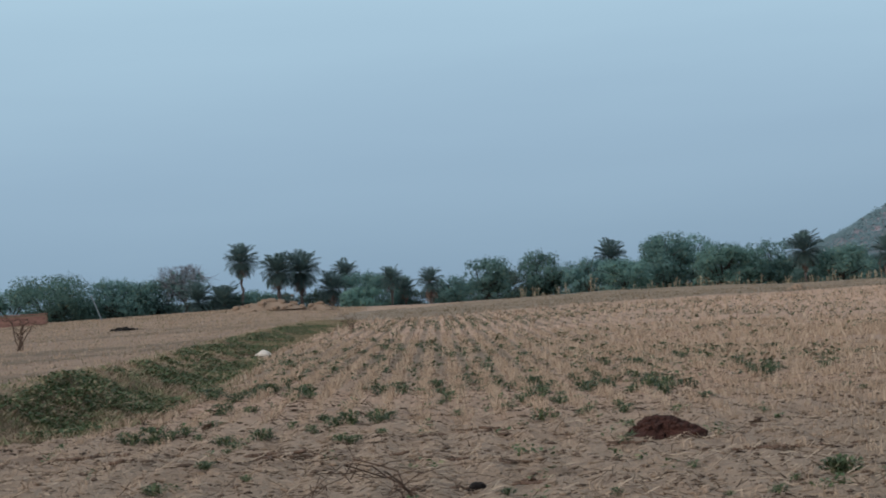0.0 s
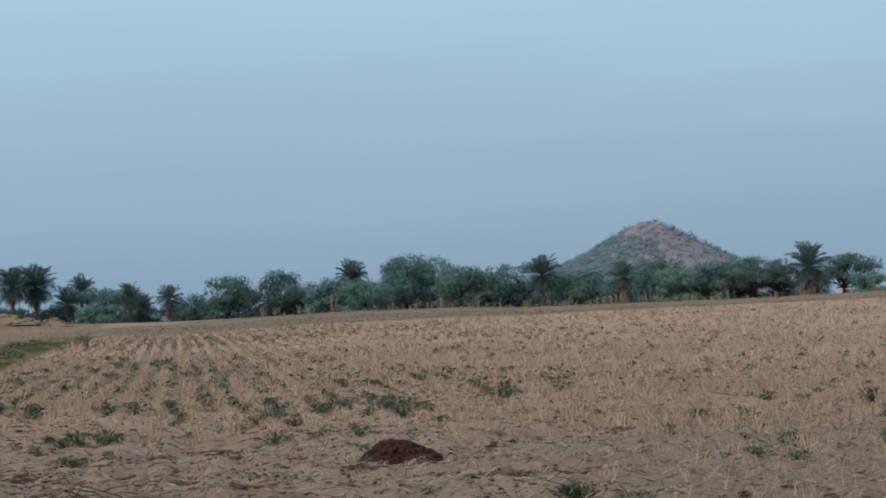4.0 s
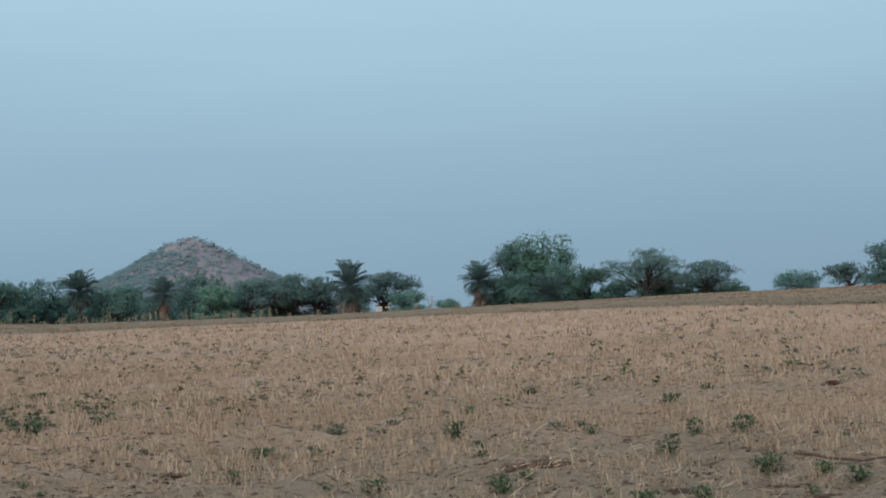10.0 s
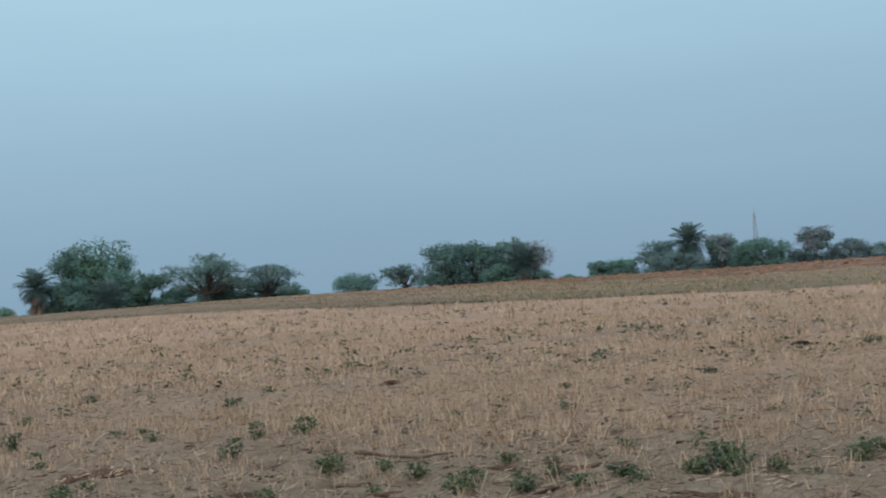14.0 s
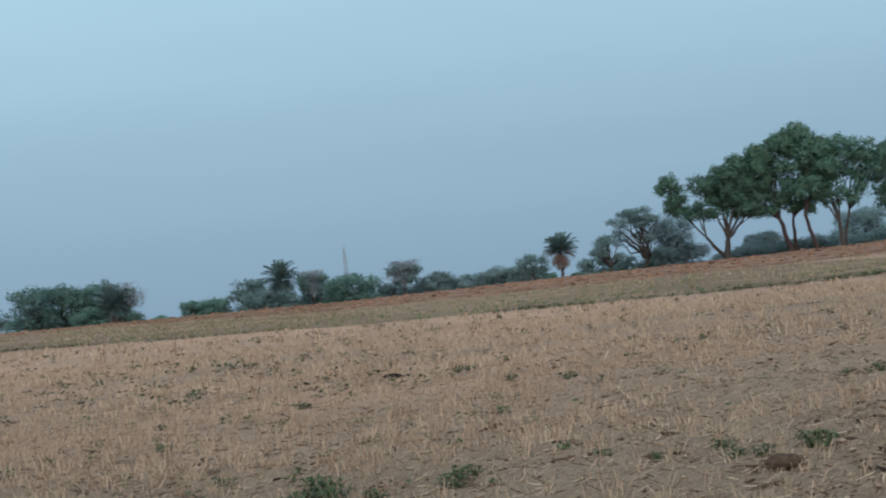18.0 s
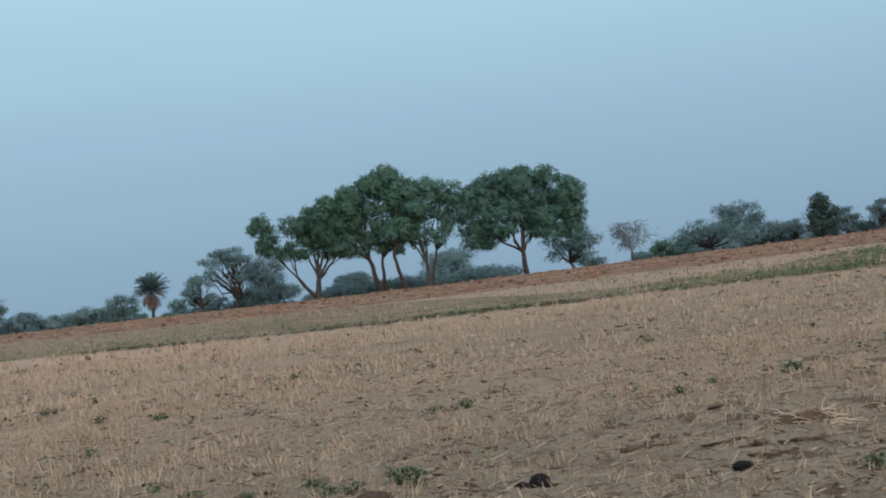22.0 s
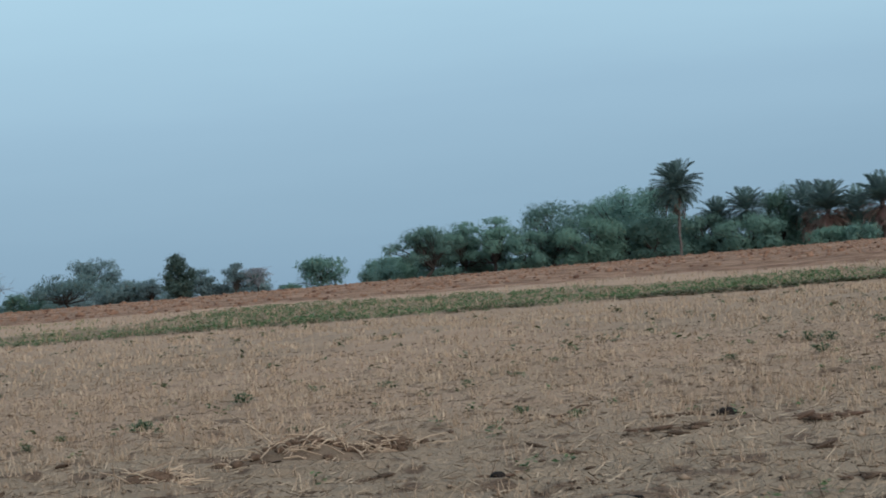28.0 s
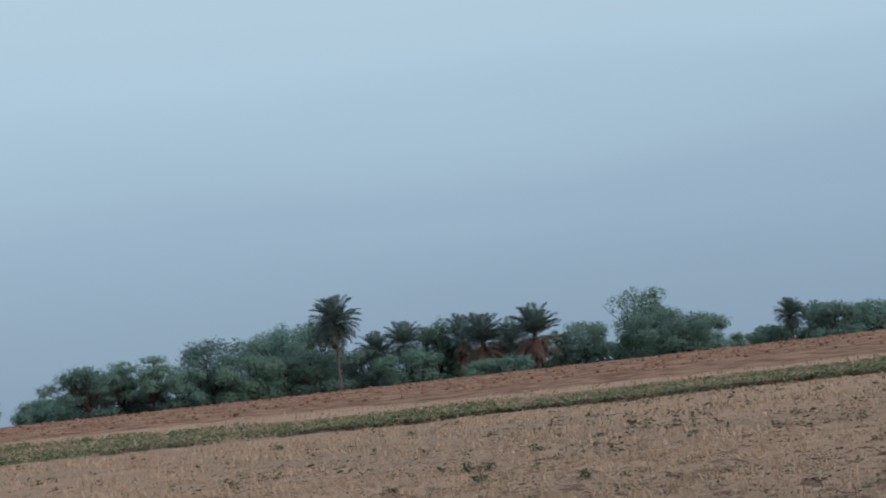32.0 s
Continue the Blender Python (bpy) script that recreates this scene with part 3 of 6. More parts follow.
def bare(az, d, h, w, twig=None, leaves=0.12, label="nearly leafless grey thorn tree with fine twigs", **k):
    rng = tree_rng()
    w *= 1.15
    root = base_empty("bare_tree", spot(az, d), radians(az))
    fork = np.array((0.03 * w * rng.normal(), 0.0, h * 0.25))
    trunk = mesh_part("trunk", fast_mesh("trunk", *tube(bend((0, 0, -0.2), fork, rng, 0, 0.1, 5), np.linspace(0.035 * h, 0.025 * h, 5), 7)), M_BARK, root, smooth=True)
    twigs = []
    for k2 in range(14):
        a = rng.uniform(0, 2 * np.pi)
        reach = rng.uniform(0.35, 1.0)
        end = np.array((math.cos(a) * reach * w / 2, math.sin(a) * reach * w / 2, h * (1.0 - 0.4 * reach**2 * rng.uniform(0.6, 1.3))))
        line = bend(fork, end, rng, -0.1, 0.14, 7)
        mesh_part("limb", fast_mesh("limb", *tube(line, np.linspace(0.014 * h, 0.005 * h, 7), 5)), twig or M_TWIG, trunk, smooth=True)
        for m in range(13):
            p = line[rng.integers(2, 7)]
            tip = p + np.clip(rng.normal(0, 0.13, 3), -0.2, 0.2) * w + (0, 0, 0.05 * h)
            tip[2] = min(tip[2], h)
            twigs.append(tube(bend(p, tip, rng, 0, 0.25, 4), (0.035, 0.03, 0.022, 0.012), 3))
            for q in range(3):
                tip2 = tip + rng.normal(0, 0.06, 3) * w
                tip2[2] = min(tip2[2], h * 1.01)
                twigs.append(tube(bend((p + tip) / 2, tip2, rng, 0, 0.2, 3), (0.024, 0.018, 0.01), 3))
    v, f = joined(twigs)
    tagged(mesh_part("twig_crown", fast_mesh("twig_crown", v, f), twig or M_TWIG, root), kind="stuff")
    if leaves:
        lb = crown_lobes(h * 0.9, w * 0.85, h * 0.25, 7, rng)
        v, f = lobe_cloud(lb, int(leaves * 220 * w * h) + 60, 0.08, rng, 0.6)
        mesh_part("crown", fast_mesh("crown", v, f), M_LEAF_ACACIA, root)
    return tagged(root, label, "tree", "trees along the field edge")


def bare_pale(az, d, h, w):
    return bare(az, d, h, w, M_TWIG_PALE, 0.03, "small leafless pale tree with a rounded twiggy crown")


def frond_mesh(name, droop, rng, leaflets=27):
    """A feather frond of unit length along +y, drooping at the tip."""
    s = np.linspace(0, 1, 9)
    line = np.stack([0 * s, s * (1 - 0.25 * droop * s), 0.16 * s - droop * s**2.7], 1)
    chunks = []
    width = 0.018 * (1 - 0.75 * s)
    v = np.concatenate([line - np.stack([width, 0 * s, 0 * s], 1), line + np.stack([width, 0 * s, 0 * s], 1)])
    i = np.arange(8)
    chunks.append((v, np.stack([i, i + 1, i + 10, i + 9], 1)))
    for side in (-1, 1):
        for k in range(leaflets):
            q = 0.14 + 0.84 * (k + rng.random()) / leaflets
            p = np.array([np.interp(q, s, line[:, m]) for m in range(3)])
            ln = 0.30 * math.sin(math.pi * (0.12 + 0.80 * q)) * rng.uniform(0.8, 1.15)
            tip = p + np.array((side * ln * 0.66, ln * 0.75, ln * rng.uniform(-0.25, 0.12)))
            off = np.array((0, 0.021, 0.0))
            mid = (p + tip) / 2 + (0, 0, 0.02)
            chunks.append((np.array([p - off, mid - off * 0.9, tip, mid + off * 0.9]), np.array([[0, 1, 2, 3]])))
    v, f = joined(chunks)
    return fast_mesh(name, v, f)


F_RNG = np.random.default_rng(7)
FRONDS = [frond_mesh("frond", dr, F_RNG) for dr in (0.27, 0.36, 0.40, 0.24)]
FRONDS_DEAD = [me.copy() for me in FRONDS[1:]]
for me in FRONDS:
    me.materials.append(M_FROND)
for me in FRONDS_DEAD:
    me.materials.append(M_FROND_DEAD)


def palm(az, d, h, w, live=50, dead=6, skirt=0.0, trunk=0.13, name="date_palm", label="date palm with a full grey-green feather crown", lowest=-50, hang=(-82, -38)):
    """Trunk with ragged leaf bases, live fronds in a spiral, dead ones hanging below."""
    rng = tree_rng()
    root = base_empty(name, spot(az, d), radians(az))
    r = w / 2 * 1.34
    live = int(live * 1.5)
    lowest -= 10
    heart = max(0.35, h - 1.0 * r)
    line = bend((0, 0, -0.2), (rng.normal(0, 0.007) * h, rng.normal(0, 0.007) * h, heart), rng, 0, 0.03, 10)
    rad = np.full(10, trunk) * (1 + 0.12 * rng.normal(size=10))
    rad[0], rad[-2], rad[-1] = trunk * 1.35, trunk * 1.4, trunk * 1.1
    chunks = [tube(line, rad, 8)]
    for k in range(40):
        q = rng.uniform(0.05 if skirt else 0.5, 1)
        p = np.array([np.interp(q, np.linspace(0, 1, 10), line[:, m]) for m in range(3)])
        a = rng.uniform(0, 2 * np.pi)
        out = np.array((math.cos(a), math.sin(a), 0.9))
        chunks.append(tube([p + out * trunk * 0.6, p + out * trunk * 1.3, p + out * trunk * 1.7], (0.05, 0.045, 0.02), 4))
    v, f = joined(chunks)
    mesh_part("trunk", fast_mesh("trunk", v, f), M_PALM_BARK, root, smooth=False)
    top = line[-1]
    bud = mesh_part("crown_bud", fast_mesh("crown_bud", *tube([top - (0, 0, 0.25), top, top + (0, 0, 0.2)], (trunk * 1.3, trunk * 1.5, trunk * 0.5), 8)), M_PALM_BARK, root)
    for k in range(live):
        q = (k + 0.5) / live
        up = math.sin(radians(lowest))
        lift = math.degrees(math.asin(max(-0.98, min(0.96, 0.96 - (0.96 - up) * q)))) + rng.normal(0, 6)
        fr = new("frond", FRONDS[min(3, int(q * 3.2 + rng.uniform(0, 0.9)))])
        fr.parent = bud
        size = r * rng.uniform(0.92, 1.1) * (0.90 + 0.28 * math.sin(radians(max(0.0, lift))))
        e = Euler((0, 0, k * 2.399963 + rng.normal(0, 0.1))).to_matrix() @ Euler((radians(lift), 0, 0)).to_matrix()
        fr.matrix_basis = Matrix.Translation(top + rng.normal(0, 0.05, 3)) @ e.to_4x4() @ Matrix.Diagonal((size * 1.1, size, size, 1))
    for k in range(dead):
        fr = new("dead_frond", FRONDS_DEAD[k % 3])
        fr.parent = bud
        size = r * rng.uniform(0.7, 1.0)
        e = Euler((0, 0, k * 2.399963 + rng.normal(0, 0.2))).to_matrix() @ Euler((radians(rng.uniform(*hang)), 0, 0)).to_matrix()
        drop = rng.uniform(0, skirt) * heart
        fr.matrix_basis = Matrix.Translation(top - Vector((0, 0, drop))) @ e.to_4x4() @ Matrix.Diagonal((size, size, size, 1))
    return tagged(root, label, "palm tree", "date palms along the field edge")


def palm_tall(az, d, h, w):
    return palm(az, d, h, w, 62, 7, 0.06, 0.13, label="tall date palm with a round crown on a bare trunk", lowest=-58)


def palm_tall_red(az, d, h, w):
    return palm(az, d, h, w, 40, 46, 0.05, 0.15, label="date palm with reddish dead fronds under its crown", lowest=8, hang=(-72, 12))


def palm_solo(az, d, h, w):
    return palm(az, d, h, w, 66, 9, 0.10, 0.14, label="tall slender date palm standing above the other trees", lowest=-52)


def palm_big(az, d, h, w):
    return palm(az, d, h, w, 66, 6, 0.1, 0.18, label="thick date palm with a dense shaggy crown", lowest=-46)


def palm_red(az, d, h, w):
    return palm(az, d, h, w, 46, 20, 0.4, 0.15, label="date palm with reddish brown dead fronds", lowest=-40)


def palm_skirt(az, d, h, w):
    return palm(az, d, h, w, 58, 28, 0.6, 0.2, label="date palm with a brown skirt of dead fronds to the ground", lowest=-60)


def palm_brown(az, d, h, w):
    return palm(az, d, h, w, 34, 64, 0.3, 0.2, label="shaggy date palm mostly of hanging brown fronds", lowest=22, hang=(-80, 18))


leafy(13.25, 205, 4.5, 5.6)
leafy(11.91, 200, 5.4, 9.1)
leafy(10.08, 202, 4.5, 8.0)
leafy(8.93, 206, 4.3, 6.9)
bare(7.94, 204, 5.7, 7.1)
palm(7.57, 198, 3.6, 3.6)
palm(6.77, 198, 3.1, 3.6)
palm_tall(6.2, 198, 7.2, 3.1)
bush(6.01, 200, 1.7, 4.2)
palm_big(5.05, 196, 6.1, 3.4)
palm_big(4.34, 199, 6.4, 3.7)
palm(3.39, 200, 4.2, 3.0)
palm(2.98, 210, 6.0, 2.8)
bush(2.55, 197, 2.3, 4.2)
leafy(2.32, 204, 4.3, 5.9)
palm(1.53, 199, 4.6, 2.3)
palm(1.12, 205, 3.5, 2.1)
palm_red(0.34, 198, 4.2, 2.5)
leafy(-0.32, 206, 3.4, 4.4)
leafy(-1.48, 200, 5.0, 5.8)
leafy(-3.13, 205, 5.6, 5.0)
leafy(-4.55, 202, 4.2, 5.2)
palm_tall(-5.36, 208, 6.4, 3.3)
leafy(-5.75, 197, 3.6, 5.4)
leafy(-6.65, 212, 6.7, 3.6)
leafy(-7.0, 202, 6.5, 5.4)
leafy(-7.85, 206, 6.4, 5.0)
leafy(-8.6, 200, 4.9, 5.5)
leafy(-9.3, 203, 4.6, 5.2)
leafy(-10.25, 207, 5.5, 5.2)
palm_tall(-11.27, 197, 5.8, 3.4)
leafy(-12.43, 200, 4.3, 5.8)
palm_red(-13.78, 199, 4.9, 2.8)
leafy(-14.86, 206, 5.8, 4.7)
bush(-15.38, 198, 3.8, 4.8)
acacia(-16.43, 201, 4.3, 6.7)
acacia(-17.56, 204, 4.7, 6.8)
acacia(-18.48, 206, 4.5, 4.4)
palm_skirt(-19.46, 196, 5.6, 3.9)
acacia(-20.55, 203, 4.5, 5.5)
bush(-21.20, 200, 2.2, 3.8)
bush(-22.41, 330, 4.6, 4.0)
palm_skirt(-23.45, 196, 4.9, 3.3)
bush(-24.32, 199, 3.7, 5.4)
leafy(-24.60, 209, 7.6, 4.6, lobes=26, density=2.4)
leafy(-25.38, 207, 8.2, 6.4, lobes=34, density=2.6, leaf=M_LEAF_GROVE, label="tall compact tree with a dense dark green crown")
palm(-25.56, 195, 3.3, 3.7)
leafy(-26.00, 203, 4.5, 3.7)
bush(-26.68, 204, 3.8, 5.6)
acacia(-28.55, 200, 5.3, 7.0)
bush(-29.28, 206, 3.2, 5.0)
acacia(-30.34, 203, 3.6, 6.2)
bush(-31.32, 205, 0.8, 2.5)
leafy(-33.09, 206, 2.3, 4.5)
acacia(-34.57, 212, 3.1, 4.2)
leafy(-35.82, 202, 5.1, 5.8)
leafy(-36.82, 205, 5.1, 6.2)
bush(-37.5, 197, 1.9, 3.6)
leafy(-37.62, 208, 4.9, 4.4)
palm_red(-38.2, 198, 4.5, 3.6)
bare(-38.48, 201, 4.4, 4.6)
bush(-39.57, 240, 1.3, 2.9)
bush(-40.57, 206, 1.9, 2.2)
bush(-41.22, 208, 2.0, 3.2)
acacia(-42.40, 205, 3.6, 5.2, leaf=M_LEAF_HAZY)
bush(-42.88, 197, 2.2, 5.4, leaf=M_LEAF_HAZY)
palm_tall(-43.32, 199, 5.2, 3.2)
bare(-44.3, 204, 4.0, 3.6, M_TWIG_PALE, 0.7, label="thin-crowned grey thorn tree with few leaves")
leafy(-44.32, 207, 3.9, 3.1, leaf=M_LEAF_HAZY)
bush(-45.39, 199, 3.1, 6.0)
bare(-47.08, 203, 4.0, 4.2, M_TWIG_PALE, 0.6, label="thin-crowned grey thorn tree with few leaves")
bush(-48.03, 206, 2.4, 4.1, leaf=M_LEAF_HAZY)
bush(-48.87, 209, 1.6, 3.2, leaf=M_LEAF_HAZY)
bush(-49.84, 206, 2.2, 5.3, leaf=M_LEAF_HAZY)
leafy(-51.04, 204, 3.3, 3.6, leaf=M_LEAF_HAZY)
bush(-51.56, 230, 1.4, 2.1)
palm_tall_red(-51.95, 197, 4.9, 3.1)
bush(-52.40, 206, 0.5, 1.5)
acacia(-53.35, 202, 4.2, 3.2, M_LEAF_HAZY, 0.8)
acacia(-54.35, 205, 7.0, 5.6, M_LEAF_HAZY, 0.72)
leafy(-55.4, 214, 6.2, 5.0, leaf=M_LEAF_HAZY, label="grey-green tree behind the leaning one, haze in its colour")
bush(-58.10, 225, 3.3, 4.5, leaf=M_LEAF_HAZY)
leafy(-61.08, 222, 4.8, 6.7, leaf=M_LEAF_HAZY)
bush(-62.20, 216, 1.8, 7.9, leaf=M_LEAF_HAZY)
acacia(-64.94, 199, 4.6, 5.4)
bush(-65.47, 220, 1.6, 3.3, leaf=M_LEAF_HAZY)
bare_pale(-66.69, 199, 4.4, 4.3)
bush(-67.07, 210, 1.1, 3.2, leaf=M_LEAF_HAZY)
bush(-67.84, 206, 2.1, 4.0)
acacia(-69.25, 200, 3.7, 7.6)
leafy(-70.0, 216, 5.8, 5.0, leaf=M_LEAF_HAZY, lobes=16, label="round-headed grey-green tree behind bushes, haze in its colour")
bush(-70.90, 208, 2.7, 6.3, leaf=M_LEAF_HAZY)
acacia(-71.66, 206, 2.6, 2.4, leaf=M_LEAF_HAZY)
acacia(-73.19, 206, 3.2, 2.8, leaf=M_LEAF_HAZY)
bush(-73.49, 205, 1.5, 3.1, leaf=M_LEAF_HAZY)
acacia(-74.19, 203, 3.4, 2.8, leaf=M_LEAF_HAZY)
bare(-74.87, 202, 2.8, 3.2)
bush(-75.86, 260, 1.8, 3.2)
leafy(-76.78, 200, 3.5, 4.8)
bush(-78.59, 203, 1.9, 3.9, leaf=M_LEAF_GROVE_HAZED, label="haze-tinted green bush under the far grove")
acacia(-79.94, 199, 5.6, 6.6, M_LEAF_GROVE_HAZED)
bush(-80.5, 202, 3.9, 4.6, leaf=M_LEAF_GROVE_HAZED, label="haze-tinted green bush under the far grove")
acacia(-81.16, 203, 5.9, 6.0, M_LEAF_GROVE_HAZED)
bush(-81.7, 204, 4.2, 4.2, leaf=M_LEAF_GROVE_HAZED, label="haze-tinted green bush under the far grove")
acacia(-82.17, 200, 6.0, 5.2, M_LEAF_GROVE_HAZED)
bush(-83.15, 198, 4.1, 4.2, leaf=M_LEAF_GROVE_HAZED, label="haze-tinted green bush under the far grove")
leafy(-84.15, 204, 7.5, 7.4, leaf=M_LEAF_GROVE_HAZED, label="haze-tinted grey-green broadleaf tree in the far grove")
bush(-85.09, 199, 4.9, 6.6, leaf=M_LEAF_GROVE_HAZED, label="haze-tinted green bush under the far grove")
leafy(-85.59, 212, 8.0, 5.8, leaf=M_LEAF_GROVE_HAZED, label="haze-tinted grey-green broadleaf tree in the far grove")
leafy(-86.26, 206, 8.3, 6.2, leaf=M_LEAF_GROVE_HAZED, label="haze-tinted grey-green broadleaf tree in the far grove")
leafy(-87.26, 210, 8.5, 5.4, leaf=M_LEAF_GROVE_HAZED, label="haze-tinted grey-green broadleaf tree in the far grove")
bush(-87.27, 201, 4.9, 7.3, leaf=M_LEAF_GROVE_HAZED, label="haze-tinted green bush under the far grove")
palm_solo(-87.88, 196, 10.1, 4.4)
bush(-88.73, 203, 4.5, 4.9, leaf=M_LEAF_GROVE_HAZED, label="haze-tinted green bush under the far grove")
palm(-89.04, 204, 6.3, 3.7)
palm(-89.93, 202, 7.1, 3.9)
bush(-90.02, 200, 4.0, 6.7, leaf=M_LEAF_GROVE_HAZED, label="haze-tinted green bush under the far grove")
leafy(-90.93, 207, 7.1, 4.7, leaf=M_LEAF_GROVE_HAZED, label="haze-tinted grey-green broadleaf tree in the far grove")
palm_red(-91.75, 205, 7.0, 4.0)
palm_brown(-92.35, 198, 6.6, 4.6)
bush(-92.3, 194.5, 1.7, 4.4, leaf=M_LEAF_GROVE_HAZED)
bush(-93.11, 206, 3.8, 5.6, leaf=M_LEAF_GROVE_HAZED, label="haze-tinted green bush under the far grove")
palm(-93.22, 205, 6.1, 4.2)
palm_brown(-93.96, 197, 6.8, 4.4)
bush(-93.2, 193.5, 1.6, 3.4, leaf=M_LEAF_GROVE_HAZED)
bush(-94.62, 204, 4.1, 2.8, leaf=M_LEAF_GROVE_HAZED, label="haze-tinted green bush under the far grove")
leafy(-95.53, 203, 4.9, 5.2, leaf=M_LEAF_GROVE_HAZED, label="haze-tinted grey-green broadleaf tree in the far grove")
leafy(-97.13, 205, 8.0, 6.2, leaf=M_LEAF_GROVE_HAZED, label="haze-tinted grey-green broadleaf tree in the far grove")
bush(-98.01, 198, 5.0, 7.8, leaf=M_LEAF_GROVE_HAZED, label="haze-tinted green bush under the far grove")
bush(-99.09, 200, 4.0, 5.1, leaf=M_LEAF_GROVE_HAZED, label="haze-tinted green bush under the far grove")
bush(-100.12, 270, 3.2, 2.8, leaf=M_LEAF_GROVE_HAZED, label="haze-tinted green bush under the far grove")
palm(-100.76, 230, 2.7, 2.1)
bush(-101.28, 250, 3.0, 3.3, leaf=M_LEAF_GROVE_HAZED, label="haze-tinted green bush under the far grove")
palm_tall(-101.71, 208, 5.0, 3.0)
leafy(-102.48, 212, 4.6, 3.9, leaf=M_LEAF_GROVE_HAZED, label="haze-tinted grey-green broadleaf tree in the far grove")
bush(-102.97, 200, 3.7, 5.5, leaf=M_LEAF_GROVE_HAZED, label="haze-tinted green bush under the far grove")
leafy(-104.23, 206, 3.8, 5.0, leaf=M_LEAF_GROVE_HAZED, label="haze-tinted grey-green broadleaf tree in the far grove")


# scrub between and under the trees: from bearing, to bearing, height
for first, last, tall, depth in ((13.6, 2.6, 2.1, 207), (1.6, -8.6, 3.3, 208), (-8.6, -20.4, 3.4, 209), (-23.8, -31.2, 1.9, 209), (-35.6, -38.6, 2.0, 210), (-41.0, -50.6, 1.5, 211), (-53.0, -56.4, 2.2, 214),
                                 (-57.0, -62.8, 1.5, 206), (-67.6, -75.0, 1.4, 212), (-78.8, -88.0, 3.4, 209), (-88.0, -99.2, 3.2, 211), (-101.0, -108.0, 2.2, 212)):
    scrub = np.random.default_rng(int(900 + first))
    while first > last:
        bush(first, depth + scrub.uniform(-4, 4), tall * scrub.uniform(0.65, 1.25), scrub.uniform(3.4, 5.6), leaf=M_LEAF_GROVE_HAZED if first < -78 else M_LEAF_DARK if first > -9 and scrub.random() < 0.6 else M_LEAF_HAZY if -75 < first < -41 else M_LEAF_BUSH if scrub.random() < 0.5 else M_LEAF, label="scrubby green thicket bush under the trees")
        first -= scrub.uniform(0.75, 1.15)



def grove_tree(az, d, trunks, lobes, leaves, label, leaf=None, bark=None, size=0.078):
    """A large spreading tree: trunks (side, fork_side, fork_up, thickness), lobes (side, up, depth, reach, tallness)."""
    rng = tree_rng()
    root = base_empty("shade_tree", spot(az, d), radians(az))
    lb = [(s, dp, u * 0.985, r * 1.14, r, t * 1.12) for s, u, dp, r, t in lobes]
    for k, (s, fs, fu, th) in enumerate(trunks):
        high = [l for l in lb if l[2] > fu + 2.0 and l[2] - fu > 0.95 * abs(l[0] - fs)] or lb
        near = [l for l in high if min(range(len(trunks)), key=lambda i: abs(trunks[i][1] - l[0])) == k] or lb[:1]
        near = near[:: 3 if len(near) > 14 else 2 if len(near) > 9 else 1]
        trunk_and_limbs(root, near, (s, 0.3 * k, -0.2), (fs, 0.3 * k, fu), th, rng, bark or M_BARK, 7, True, 0.08)
    sub = []
    for l in lb:
        for k in range(9):
            u = rng.normal(size=3)
            u /= np.linalg.norm(u)
            q = rng.uniform(0.34, 0.55)
            sub.append((l[0] + u[0] * l[3] * 0.72, l[1] + u[1] * l[4] * 0.72, l[2] + u[2] * l[5] * 0.72, l[3] * q, l[4] * q, l[5] * q))
    v, f = lobe_cloud(sub, int(leaves * 1.75), size, rng, 0.3, 7)
    mesh_part("crown", fast_mesh("crown", v, f), leaf or M_LEAF_GROVE, root)
    return tagged(root, label, "tree", "large trees on the crest")


# the grove of large trees on the crest (3.3 m to the degree at their distance)
grove_tree(-56.97, 189, [(0.0, 0.3, 2.0, 0.30), (0.1, -1.8, 2.4, 0.18)],
           [(-5.0, 8.0, 0, 1.15, 1.1), (-4.0, 6.2, 0.5, 1.5, 1.2), (-2.6, 5.2, -0.4, 1.1, 0.8), (0.6, 6.6, 0.6, 1.8, 1.6), (1.9, 8.4, 0, 1.8, 1.5), (2.6, 6.2, -0.5, 1.5, 1.3), (0.2, 8.4, 0.3, 1.3, 1.0), (-2.0, 7.4, 0.2, 1.5, 1.2), (-0.6, 5.2, 0.3, 1.5, 1.0), (3.0, 5.0, 0.2, 1.4, 0.9)],
           15000, "leaning tree with crooked dark limbs and an open crown", size=0.076)
